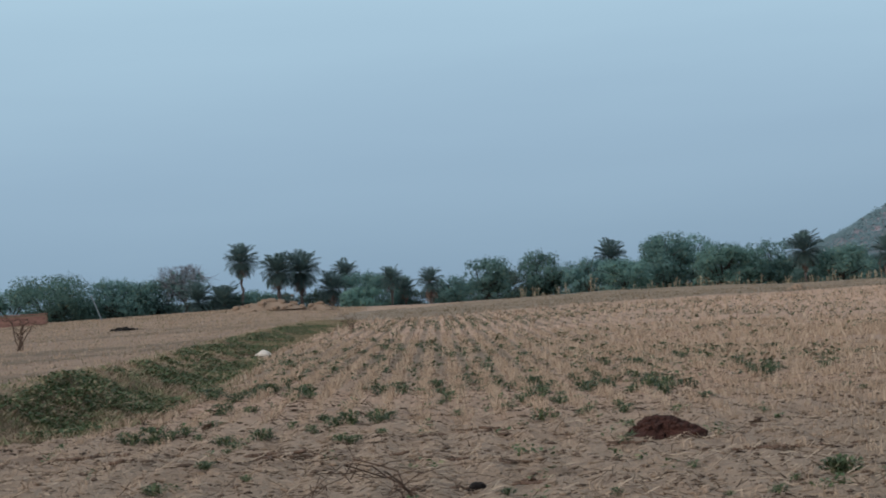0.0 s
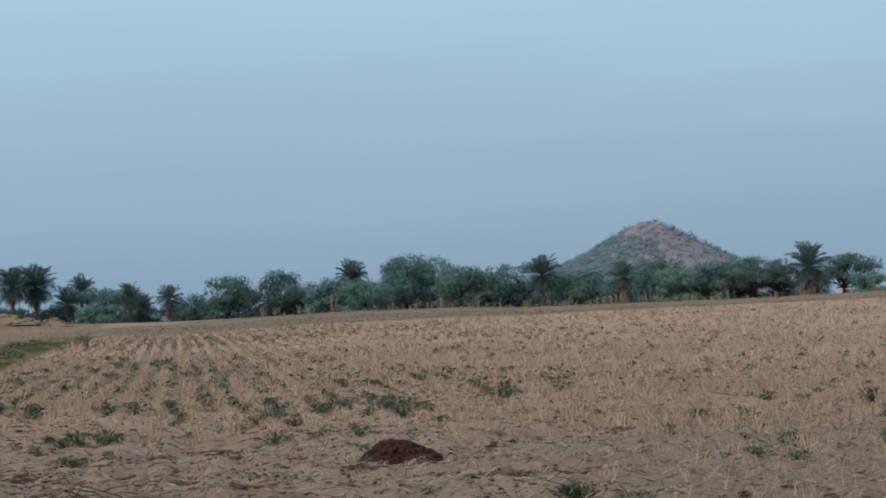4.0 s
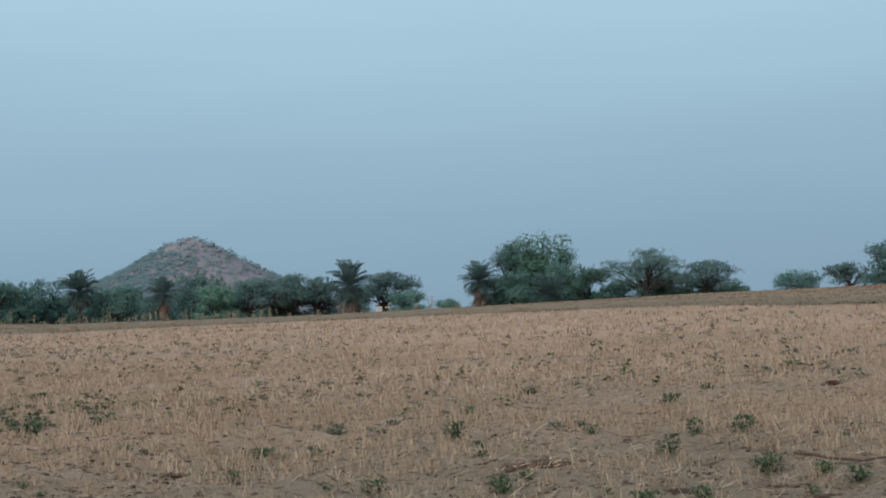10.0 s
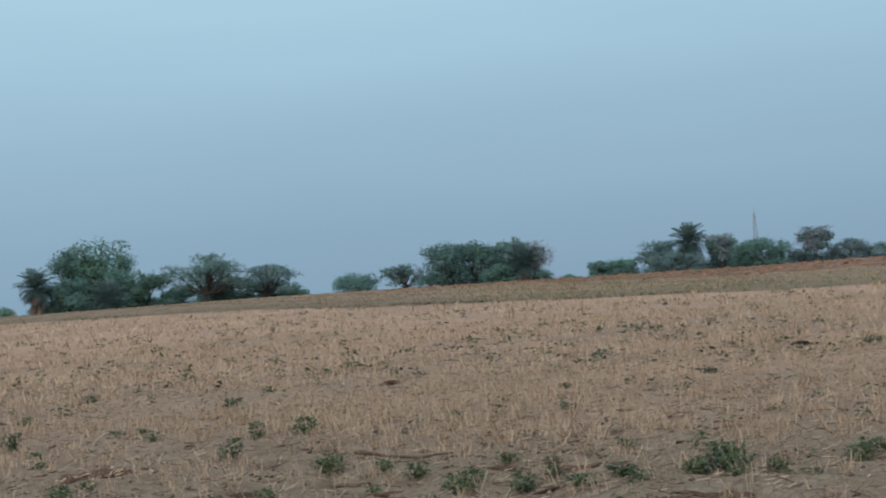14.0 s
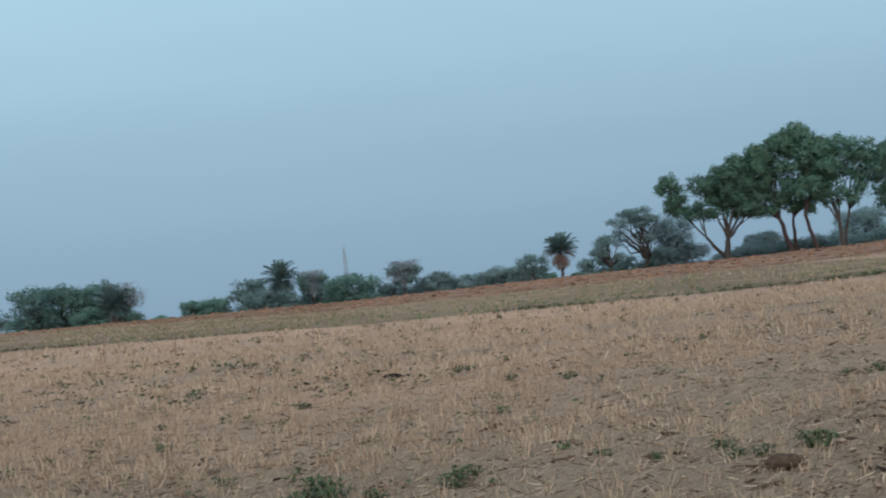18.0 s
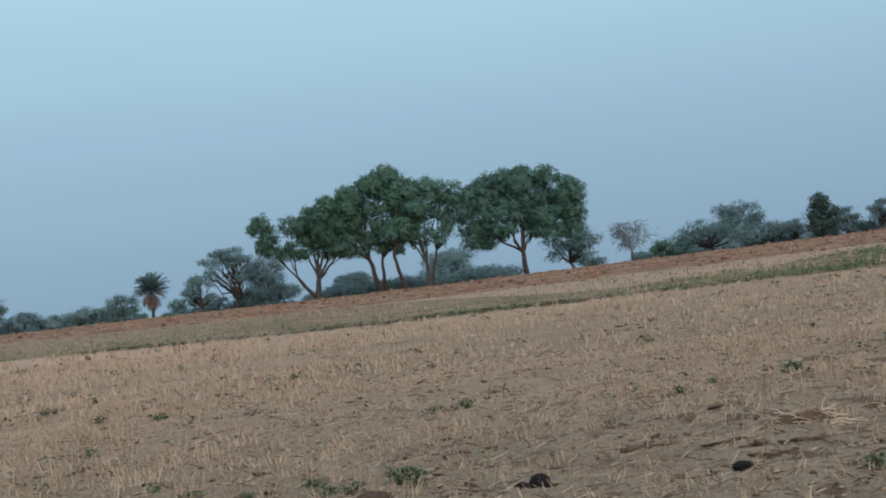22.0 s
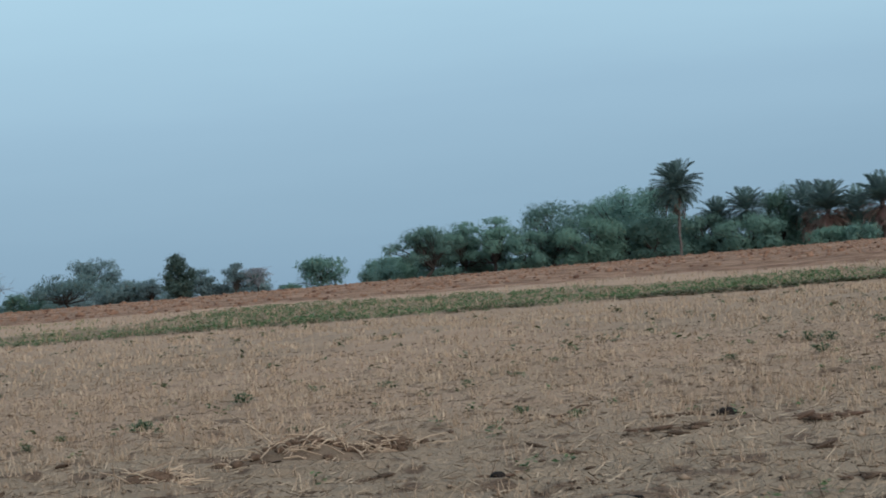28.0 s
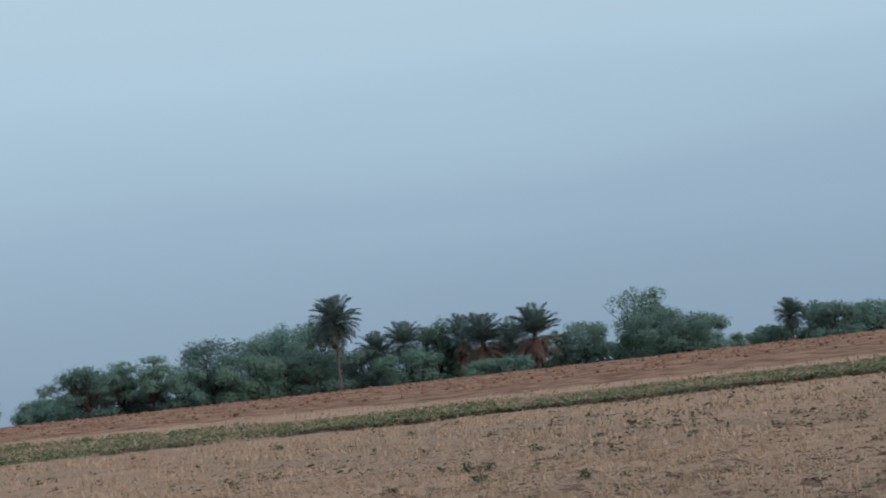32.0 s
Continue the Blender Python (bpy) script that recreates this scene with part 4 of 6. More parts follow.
grove_tree(-58.95, 191, [(0.0, -0.9, 3.4, 0.24), (0.35, 0.4, 3.4, 0.17)],
           [(-2.6, 8.4, 0, 2.0, 1.8), (-0.8, 6.8, 0.6, 1.9, 1.6), (-0.6, 10.3, 0, 2.3, 1.8), (1.4, 8.2, -0.4, 2.0, 1.7), (1.9, 11.0, 0.5, 2.4, 1.7), (0.6, 5.4, 0, 1.6, 1.0), (3.4, 8.8, 0.3, 1.6, 1.5), (-3.6, 6.4, 0.3, 1.3, 1.2), (-2.4, 5.0, 0, 1.5, 1.0), (2.6, 6.2, 0.2, 1.6, 1.2), (3.6, 10.0, 0, 1.5, 1.3), (0.6, 11.0, 0.2, 1.6, 1.1), (-1.6, 8.6, -0.5, 1.8, 1.5), (-4.6, 8.0, 0.3, 1.6, 1.4), (-5.0, 6.4, -0.2, 1.7, 1.3), (-4.4, 4.8, 0.3, 1.2, 0.8), (2.2, 4.6, 0.2, 1.2, 0.8),
            (-5.0, 9.0, 0, 1.6, 1.3), (-6.2, 7.6, 0.2, 1.6, 1.4), (-6.4, 6.1, -0.2, 1.4, 1.1), (-3.4, 10.0, 0, 1.7, 1.3), (4.6, 9.6, 0.2, 1.4, 1.2), (4.4, 7.9, 0, 1.3, 1.1)],
           38000, "large spreading tree with a dense green crown on reddish trunks", bark=M_BARK_RED)
grove_tree(-59.70, 189, [(0.0, -0.9, 3.6, 0.19)],
           [(-0.4, 6.2, 0.4, 1.6, 1.2), (0.8, 7.6, 0, 1.6, 1.4), (0.2, 9.6, 0.4, 1.5, 1.2)],
           5000, "spreading tree on a thin leaning trunk", bark=M_BARK_RED)
grove_tree(-60.45, 190, [(0.0, -0.1, 2.5, 0.22), (0.1, 1.0, 3.6, 0.14)],
           [(-0.6, 6.0, 0, 1.4, 0.9), (0.7, 9.0, 0.3, 1.5, 1.3), (2.0, 9.8, 0, 1.5, 1.2), (2.1, 7.4, 0.2, 1.1, 1.0), (1.5, 5.0, -0.3, 1.4, 0.8), (3.0, 8.4, 0.2, 1.0, 1.0), (0.2, 7.4, 0.2, 1.2, 1.0), (2.6, 6.2, 0, 1.0, 0.9), (1.0, 10.2, 0.3, 1.2, 1.0), (-1.6, 9.0, 0, 1.5, 1.3), (-2.2, 7.2, 0.2, 1.3, 1.1), (3.9, 9.2, 0, 1.2, 1.1), (3.6, 7.2, 0.2, 1.0, 0.9), (-0.6, 4.8, 0.3, 1.0, 0.7), (4.2, 5.6, 0, 1.0, 0.8)],
           9000, "tree with a thin open crown and dark limbs")
grove_tree(-63.42, 189, [(0.0, -0.1, 2.3, 0.26)],
           [(-4.2, 6.4, 0, 1.8, 1.6), (-3.6, 8.4, 0.4, 1.8, 1.5), (-1.6, 9.1, 0, 1.9, 1.5), (0.8, 9.3, 0.3, 2.2, 1.5), (3.3, 8.8, 0, 2.1, 1.7), (4.9, 7.4, 0.2, 1.8, 1.7), (4.2, 5.4, 0, 1.8, 1.3), (-1.8, 6.4, -0.6, 1.9, 1.5), (1.2, 6.4, 0.5, 2.0, 1.5), (-3.6, 4.8, 0.2, 1.4, 1.0), (2.4, 4.8, -0.3, 1.4, 0.9), (0.0, 8.0, 0, 2.4, 1.8), (-4.8, 7.4, 0, 1.6, 1.5), (-5.0, 5.2, 0, 1.2, 1.0), (3.2, 7.0, 0.3, 2.0, 1.6), (5.2, 4.6, 0, 1.2, 1.0), (-5.2, 4.2, 0, 1.1, 0.9), (-3.0, 3.8, 0.2, 1.2, 0.8), (3.2, 3.8, -0.2, 1.3, 0.8), (5.6, 5.8, 0, 1.3, 1.2), (1.2, 4.4, 0.9, 1.3, 0.8), (-1.5, 4.9, -0.9, 1.4, 0.9), (1.9, 5.1, -0.9, 1.4, 0.9), (-4.4, 3.6, 0.2, 1.2, 0.8), (-2.7, 9.5, 0.2, 1.6, 1.1), (-0.4, 10.0, 0, 1.8, 1.2)],
           38000, "large round-crowned tree with a dense green crown and forked trunk", bark=M_BARK_RED)
# a lone dark tree farther along
grove_tree(-72.47, 199, [(0.0, 0.1, 1.0, 0.13)],
           [(0.0, 3.7, 0, 1.0, 0.9), (-0.5, 2.9, 0.2, 1.1, 1.0), (0.55, 2.8, -0.2, 1.1, 1.0), (0.0, 2.0, 0, 1.2, 1.1), (-0.6, 1.3, 0, 1.0, 0.9), (0.65, 1.2, 0.2, 1.0, 0.9), (0.0, 0.7, 0, 1.1, 0.8)],
           5200, "small column-shaped tree with a very dark dense crown", leaf=M_LEAF_DARK, size=0.07)


# ---------------------------------------------------------------- hill, masts, houses, wall, mound
def rocky_hill():
    rng = np.random.default_rng(31)
    a, d = radians(-14.65), 1500.0
    cx, cy = -d * math.sin(a), d * math.cos(a)
    n = 170
    u = np.linspace(-230, 230, n)
    U, V = np.meshgrid(u, u)
    r = np.hypot(U, V * 0.8)
    fall = np.where(U < 0, 0.52, 0.575)
    z = 103.5 - fall * np.sqrt(r * r + 45) + 4.5 * fbm(U / 26 + 9, V / 26, 4, 41) + 4 * np.abs(fbm(U / 9, V / 9, 3, 44))
    z += 3.0 * np.exp(-(((U + 19) / 3.5) ** 2) - ((V / 7) ** 2))
    z = np.maximum(z, 3.5)
    v = np.stack([U, V, z], -1).reshape(-1, 3)
    i, j = np.meshgrid(np.arange(n - 1), np.arange(n - 1), indexing="ij")
    q = i * n + j
    f = np.stack([q, q + 1, q + n + 1, q + n], -1).reshape(-1, 4)
    root = base_empty("rocky_hill", (cx, cy, 0), a)
    mesh_part("slope", fast_mesh("slope", v, f), M_ROCK_HAZED, root, "bare pinkish granite slope, haze-tinted blue", smooth=True)
    chunks = []
    for k in range(160):
        x, y = rng.normal(0, 62), rng.normal(-40, 55)
        zz = z[int(np.clip((y + 230) / 460 * (n - 1), 0, n - 1)), int(np.clip((x + 230) / 460 * (n - 1), 0, n - 1))]
        s = rng.uniform(1.2, 4.2)
        b = rng.uniform(0.6, 1.0, (8, 1)) * np.array([(sx, sy, sz) for sx in (-1, 1) for sy in (-1, 1) for sz in (-0.6, 0.8)]) * s * 0.6
        chunks.append((b + (x, y, zz), np.array([(0, 1, 3, 2), (4, 6, 7, 5), (0, 4, 5, 1), (2, 3, 7, 6), (1, 5, 7, 3), (0, 2, 6, 4)])))
    v, f = joined(chunks)
    tagged(mesh_part("boulders", fast_mesh("boulders", v, f), M_ROCK_HAZED, root, "scattered granite boulders"), kind="stuff")
    count = 26000
    x, y = rng.uniform(-200, 200, count), rng.uniform(-200, 60, count)
    zz = z[np.clip(((y + 230) / 460 * (n - 1)).astype(int), 0, n - 1), np.clip(((x + 230) / 460 * (n - 1)).astype(int), 0, n - 1)]
    keep = rng.random(count) < np.clip(1.0 - 0.012 * (zz - 50) - 0.018 * (x + 30) + 1.1 * fbm(x / 30, y / 30, 3, 4) + 0.9 * step(x, 25, 70) * step(y, -35, -10), 0.12, 0.95)
    c = np.stack([x, y, zz + 1.4], 1)[keep]
    c = np.repeat(c, 6, 0) + rng.normal(0, 1.0, (len(c) * 6, 3)) * (1.2, 1.2, 0.7)
    v, f = leaf_quads(c, np.tile((0.0, -0.5, 0.8), (len(c), 1)), 0.8, rng, 1.2)
    tagged(mesh_part("scrub", fast_mesh("scrub", v, f), M_SCRUB_HAZED, root, "thin grey-green scrub, haze-tinted blue"), kind="stuff")
    tagged(root, "distant rocky hill with scrub and boulders behind the trees", "hill")


# scrub lightened towards blue: the hill's haze is in this colour
M_SCRUB_HAZED = leaf_material("hazed_hill_scrub", (0.092, 0.150, 0.168), (0.130, 0.186, 0.198), None, 0.1, 0.9, 0.05)
rocky_hill()


def lattice_mast(az, d, tall, foot):
    root = base_empty("lattice_mast", spot(az, d), radians(az))
    levels = 11
    corner = [np.array((sx, sy, 0.0)) for sx, sy in ((-1, -1), (1, -1), (1, 1), (-1, 1))]

    def at(k, c):
        q = k / levels
        w = foot / 2 * (1 - q) ** 1.1 + 0.35
        return corner[c] * w + (0, 0, q * tall)

    for c in range(4):
        v, f = tube([at(k, c) for k in range(levels + 1)], np.full(levels + 1, 0.13), 5)
        mesh_part("leg", fast_mesh("leg", v, f), M_STEEL, root)
    braces = []
    for k in range(levels):
        for c in range(4):
            braces.append(tube([at(k, c), at(k + 1, (c + 1) % 4)], (0.07, 0.07), 4))
            braces.append(tube([at(k, (c + 1) % 4), at(k + 1, c)], (0.07, 0.07), 4))
            braces.append(tube([at(k + 1, c), at(k + 1, (c + 1) % 4)], (0.07, 0.07), 4))
    v, f = joined(braces)
    mesh_part("bracing", fast_mesh("bracing", v, f), M_STEEL, root)
    v, f = tube([(0, 0, tall), (0, 0, tall * 1.09)], (0.10, 0.05), 5)
    mesh_part("antenna", fast_mesh("antenna", v, f), M_STEEL, root)
    tagged(root, "slender grey steel lattice mast far behind the trees", "mast", "lattice masts")


lattice_mast(-45.36, 800, 32.0, 3.4)
lattice_mast(-78.97, 900, 27.0, 3.0)


def box(size, at=(0, 0, 0), bevel=0.02):
    bm = bmesh.new()
    bmesh.ops.create_cube(bm, size=1)
    bmesh.ops.scale(bm, vec=size, verts=bm.verts)
    bmesh.ops.bevel(bm, geom=bm.edges[:], offset=bevel, segments=1, affect="EDGES")
    bmesh.ops.translate(bm, vec=at, verts=bm.verts)
    me = bpy.data.meshes.new("box")
    bm.to_mesh(me)
    bm.free()
    return me


def hut(az, d, w, h, label):
    root = base_empty("hut", spot(az, d), radians(az))
    mesh_part("wall", box((w, w * 0.8, h), (0, 0, h / 2 - 0.1)), M_WHITEWASH, root)
    mesh_part("roof", box((w * 1.1, w * 0.9, 0.16), (0, 0, h), 0.03), M_CLOD, root, "flat mud roof")
    mesh_part("door", box((0.8, 0.06, h * 0.75), (w * 0.15, -w * 0.4 - 0.02, h * 0.375), 0.01), M_STICK, root, "dark plank door")
    tagged(root, label, "hut")


hut(4.95, 222, 2.6, 2.3, "small whitewashed hut behind the palms")
hut(-49.44, 222, 1.9, 1.5, "small whitewashed farm hut between bushes")
hut(-94.62, 212, 1.4, 1.3, "small whitewashed hut beside shaggy palms")
hut(-20.45, 214, 1.6, 1.2, "low whitewashed hut under an acacia")


def brick_wall(az, d, w, h):
    """A free-standing wall with a coping, its courses laid brick by brick."""
    root = base_empty("brick_wall", spot(az, d), radians(az))
    mesh_part("core", box((w, 0.2, h), (0, 0, h / 2 - 0.05), 0.01), M_CLOD, root)
    me = box((0.44, 0.26, 0.15), (0, 0, 0), 0.012)
    me.materials.append(M_BRICK)
    rows, cols = int(h / 0.17), int(w / 0.46)
    for i in range(rows):
        for j in range(cols):
            b = new("brick", me)
            b.parent = root
            b.location = (-w / 2 + 0.23 + j * 0.46 + (0.23 if i % 2 else 0) - 0.1, 0, 0.08 + i * 0.17)
    mesh_part("coping", box((w + 0.1, 0.34, 0.08), (0, 0, h + 0.03), 0.015), M_BRICK, root)
    tagged(root, "low red brick boundary wall at the fallow's edge", "wall")


brick_wall(13.15, 172, 5.6, 1.0)


def earth_heap(name, az, d, w, h, material, label, category, seed, lumps=40, depth=0.8, lump=0.08, loose=None):
    """A low heap: a noisy dome with lumps lying on it."""
    rng = np.random.default_rng(seed)
    root = base_empty(name, spot(az, d, -0.03), radians(az))
    n, k = 14, 30
    q, a = np.meshgrid(np.linspace(0, 1, n), np.arange(k) * 2 * np.pi / k, indexing="ij")
    edge = 1 + 0.16 * np.sin(3 * a + seed) + 0.10 * np.sin(5 * a)
    x, y = q * edge * np.cos(a) * w / 2, q * edge * np.sin(a) * w / 2 * depth
    z = h * (1 - q**1.7) * (0.92 + 0.3 * fbm(x / w * 5 + seed, y / w * 5, 3, seed)) * (1 - 0.15 * np.cos(a) * q)
    v = np.stack([x, y, z], -1).reshape(-1, 3)
    i, j = np.meshgrid(np.arange(n - 1), np.arange(k), indexing="ij")
    a0, a1 = i * k + j, i * k + (j + 1) % k
    mesh_part("mound", fast_mesh("mound", v, np.stack([a0, a1, a1 + k, a0 + k], -1).reshape(-1, 4)), material, root, smooth=True)
    chunks = []
    for m in range(lumps):
        p = v[rng.integers(0, len(v))]
        s = lump * rng.uniform(0.4, 1.3)
        chunks.append(clod_shape(rng, s, p + (0, 0, s * 0.2)))
    v, f = joined(chunks)
    tagged(mesh_part("crumbled_top", fast_mesh("crumbled_top", v, f), loose or material, root), kind="stuff")
    tagged(root, label, category)
    return root


def clod_shape(rng, s, at):
    """An uneven lump of 18 corners."""
    a = np.arange(6) * np.pi / 3
    rings = []
    for zz, rr in ((-0.45, 0.75), (0.05, 1.0), (0.5, 0.6)):
        r = rr * rng.uniform(0.6, 1.25, 6)
        rings.append(np.stack([np.cos(a) * r, np.sin(a) * r * 0.85, np.full(6, zz) + rng.uniform(-0.16, 0.16, 6)], 1))
    v = np.concatenate(rings) * s + at
    f = []
    for k in range(2):
        for j in range(6):
            f.append((k * 6 + j, k * 6 + (j + 1) % 6, k * 6 + 6 + (j + 1) % 6, k * 6 + 6 + j))
    f += [(12, 13, 14, 15), (12, 15, 16, 17)]
    return v, np.array(f)


earth_heap("manure_heap", -5.53, 13.85, 0.78, 0.20, M_DUNG, "heap of dark red-brown manure on the stubble field", "manure heap", 3, 260, 0.8, 0.034)
earth_heap("earth_mound", 5.4, 150, 6.4, 0.85, M_MOUND, "low bare earth mound beside the palms", "mound", 5, 60, 0.6, 0.3)
earth_heap("earth_mound", 3.9, 152, 3.2, 0.6, M_MOUND, "small earth mound beside the palms", "mound", 6, 30, 0.6, 0.25)
earth_heap("manure_heap", 10.2, 98, 1.7, 0.16, M_DUNG_BLACK, "flat spread of black manure on the fallow", "manure heap", 7, 40, 0.6, 0.12)
earth_heap("earth_mound", -11.0, 124, 1.6, 0.35, M_CLOD, "small heap of soil on the field bund", "mound", 8, 30, 0.7, 0.15)


def dung_lump(az, d, s, label, material=None, flat=0.8):
    rng = np.random.default_rng(int(1000 + abs(az) * 10))
    root = base_empty("dung_lump", spot(az, d), radians(az))
    q, a = np.meshgrid(np.linspace(0.06, np.pi - 0.3, 9), np.arange(14) * np.pi / 7, indexing="ij")
    r = s * (1 + 0.55 * fbm(3 * np.sin(q) * np.cos(a) + abs(az), 3 * np.sin(q) * np.sin(a) + 3 * np.cos(q), 3, 7))
    v = np.stack([r * np.sin(q) * np.cos(a) * 1.1, r * np.sin(q) * np.sin(a), (r * np.cos(q) + 0.6 * s) * 0.75 * flat], -1).reshape(-1, 3)
    i, j = np.meshgrid(np.arange(8), np.arange(14), indexing="ij")
    f = np.stack([i * 14 + j, i * 14 + 14 + j, i * 14 + 14 + (j + 1) % 14, i * 14 + (j + 1) % 14], -1).reshape(-1, 4)
    mesh_part("lump", fast_mesh("lump", v, f), material or M_DUNG_BLACK, root, smooth=True)
    ch = [clod_shape(rng, s * 0.3, np.array((rng.normal(0, s), rng.normal(0, s), s * 0.05))) for k in range(7)]
    v, f = joined(ch)
    tagged(mesh_part("crumb_scatter", fast_mesh("crumb_scatter", v, f), material or M_DUNG_BLACK, root), kind="stuff")
    tagged(root, label, "dung", "dung lumps on the field")


dung_lump(-63.04, 12.2, 0.066, "round black lump of dung on bare soil", None, 1.15)
dung_lump(-69.2, 12.1, 0.062, "dark crumbled dung lump on bare soil", None, 0.7)
dung_lump(-62.45, 12.5, 0.05, "small dark dung lump on bare soil")
dung_lump(-85.3, 11.05, 0.085, "flat dark flake of dung on the soil", None, 0.35)
dung_lump(-57.9, 12.2, 0.11, "dark brown clod of dung beside weeds", M_FLAKE, 0.7)
dung_lump(-88.8, 15.8, 0.08, "dark scattered dung on bare soil", None, 0.6)
dung_lump(-81.7, 12.6, 0.05, "small dark dung lump near the straw heap")
dung_lump(2.53, 10.4, 0.06, "small dark dung lump near a dead branch")
dung_lump(-46.4, 29.5, 0.14, "dark manure lump among stubble", M_DUNG_BLACK, 0.4)
dung_lump(-33.9, 25.0, 0.11, "dark red manure lump among stubble", M_DUNG, 0.45)


def crust_clods(az, d, w, seed):
    """A patch of broken crust: flat uneven clods lying together."""
    rng = np.random.default_rng(seed)
    root = base_empty("crust_clods", spot(az, d), radians(az))
    material = M_REDSOIL if rng.random() < 0.6 else M_FLAKE
    for k in range(int(8 + 26 * w)):
        s = (0.012 + 0.05 * w) * rng.uniform(0.5, 1.3) * (1.6 if k < 2 else 1)
        at = np.array((rng.normal(0, 0.34) * w, rng.normal(0, 0.2) * w, 0.0))
        v, f = clod_shape(rng, s, np.zeros(3))
        v *= (rng.uniform(1.0, 2.2), rng.uniform(0.8, 1.3), rng.uniform(0.35, 0.7))
        turn = rng.normal(0, 0.35)
        v = np.stack([v[:, 0] * math.cos(turn) - v[:, 2] * math.sin(turn), v[:, 1], v[:, 0] * math.sin(turn) * 0.5 + v[:, 2] * math.cos(turn)], 1)
        mesh_part("clod", fast_mesh("clod", v + at + (0, 0, s * 0.25), f), material, root)
    tagged(root, "patch of broken reddish brown soil crust" if material is M_REDSOIL else "patch of broken dark brown soil crust", "clods", "patches of broken crust")


# before the bank, in the middle, and at the far side of the field
for k, (az0, d0, w0) in enumerate(((1.07, 15.31, 0.3), (0.5, 11.73, 0.25), (2.67, 10.48, 0.2), (0.19, 10.8, 0.3), (15.36, 14.92, 0.5), (12.74, 14.89, 0.5), (-9.57, 12.21, 0.5), (-3.98, 12.64, 0.3), (3.14, 14.95, 0.25), (9.23, 13.9, 0.5), (1.31, 15.6, 0.35), (0.13, 10.8, 0.25), (-14.06, 16.58, 0.3), (2.73, 12.4, 0.2), (9.95, 13.9, 0.2), (9.9, 13.75, 0.22), (9.4, 13.45, 0.25), (8.8, 13.4, 0.25), (8.15, 13.6, 0.22), (7.6, 13, 0.16), (11.7, 15.6, 0.22), (14.9, 13.6, 0.25), (14.2, 13.8, 0.2), (5.1, 13.05, 0.14), (6.25, 12.9, 0.16), (4.35, 12.35, 0.14), (0.7, 11.25, 0.14), (0, 10.45, 0.25), (-1.95, 14.2, 0.16), (-9.3, 11.95, 0.35), (-6.9, 12.1, 0.2), (0.45, 14.8, 0.16))):
    crust_clods(az0, d0, w0, 400 + k)
for k, (az0, d0, w0) in enumerate(((-37, 14, 0.35), (-39.72, 13.72, 0.4), (-41.14, 11.6, 0.45), (-42.47, 11.45, 0.55), (-43.64, 11.65, 0.4), (-32.16, 13.61, 0.2), (-33.33, 12.58, 0.2), (-38.38, 14.33, 0.25), (-31.07, 18.45, 0.25), (-57.76, 12.3, 0.35), (-59.98, 13.93, 0.25), (-51.4, 14, 0.2), (-54.16, 13.75, 0.2), (-60.54, 12.14, 0.22), (-60.35, 14.73, 0.3))):
    crust_clods(az0, d0, w0, 460 + k)
for k, (az0, d0, w0) in enumerate(((-70.96, 13.34, 0.35), (-70.64, 12.47, 0.3), (-73.02, 13.57, 0.35), (-66.57, 13.9, 0.35), (-67.23, 11.96, 0.4), (-76.25, 12.69, 0.25), (-87.4, 15.82, 0.3), (-91.55, 14.95, 0.6), (-83.33, 12.64, 0.3), (-81.57, 12.69, 0.2), (-93.16, 11.49, 0.3), (-92.31, 11.37, 0.3), (-86.77, 14.87, 0.35), (-85.27, 17, 0.25), (-82.48, 13.35, 0.4), (-87.72, 14.59, 0.3))):
    crust_clods(az0, d0, w0, 520 + k)


def stone(az, d, s):
    rng = np.random.default_rng(77)
    v, f = clod_shape(rng, s, np.array((0, 0, s * 0.3)))
    ob = mesh_part("stone", fast_mesh("stone", v, f), M_STONE, smooth=False)
    ob.location = spot(az, d)
    tagged(ob, "pale white stone at the foot of the bank", "stone")


stone(6.72, 40.5, 0.2)
STONE_X, STONE_Y, STONE_Z = spot(6.72, 40.5)


def twigs(name, az, d, spread, tall, count, label, category, seed, thick=0.012, lift=0.0, lean=0.0):
    """A dead thorny branch: crooked stems, each with side twigs; lean: how far the stems all reach to one side."""
    rng = np.random.default_rng(seed)
    root = base_empty(name, spot(az, d, lift), radians(az))
    for k in range(count):
        q = rng.uniform(-1, 1) * (1 - abs(lean)) + lean
        a = np.array((rng.normal(0, 0.05), rng.normal(0, 0.05), 0.0))
        b = np.array((q * spread, rng.normal(0, 0.25) * spread, tall * rng.uniform(0.35, 1.0)))
        line = bend(a, b, rng, -0.25, 0.18, 9)
        stem = mesh_part("stem", fast_mesh("stem", *tube(line, np.linspace(thick, thick * 0.35, 9), 5)), M_STICK, root)
        for m in range(6):
            p = line[rng.integers(3, 9)]
            t = p + rng.normal(0, 0.22, 3) * spread * (1, 0.6, 0.5)
            t[2] = max(t[2], 0.02)
            mesh_part("twig", fast_mesh("twig", *tube(bend(p, t, rng, 0, 0.2, 4), np.linspace(thick * 0.5, thick * 0.2, 4), 4)), M_STICK, stem)
    tagged(root, label, category)


twigs("thorn_branch", 5.4, 9.85, 0.95, 0.11, 5, "dead leafless thorn branch lying on bare soil", "branch", 5, 0.008, 0.0, -0.45)
twigs("thorn_bush", 13.9, 62.0, 0.95, 1.3, 9, "leafless dark thorn bush on the fallow's edge", "bush", 6, 0.022)
twigs("dry_shrub", 3.3, 70.0, 0.45, 0.7, 12, "small dry shrub on the grassy bank", "shrub", 8, 0.012)


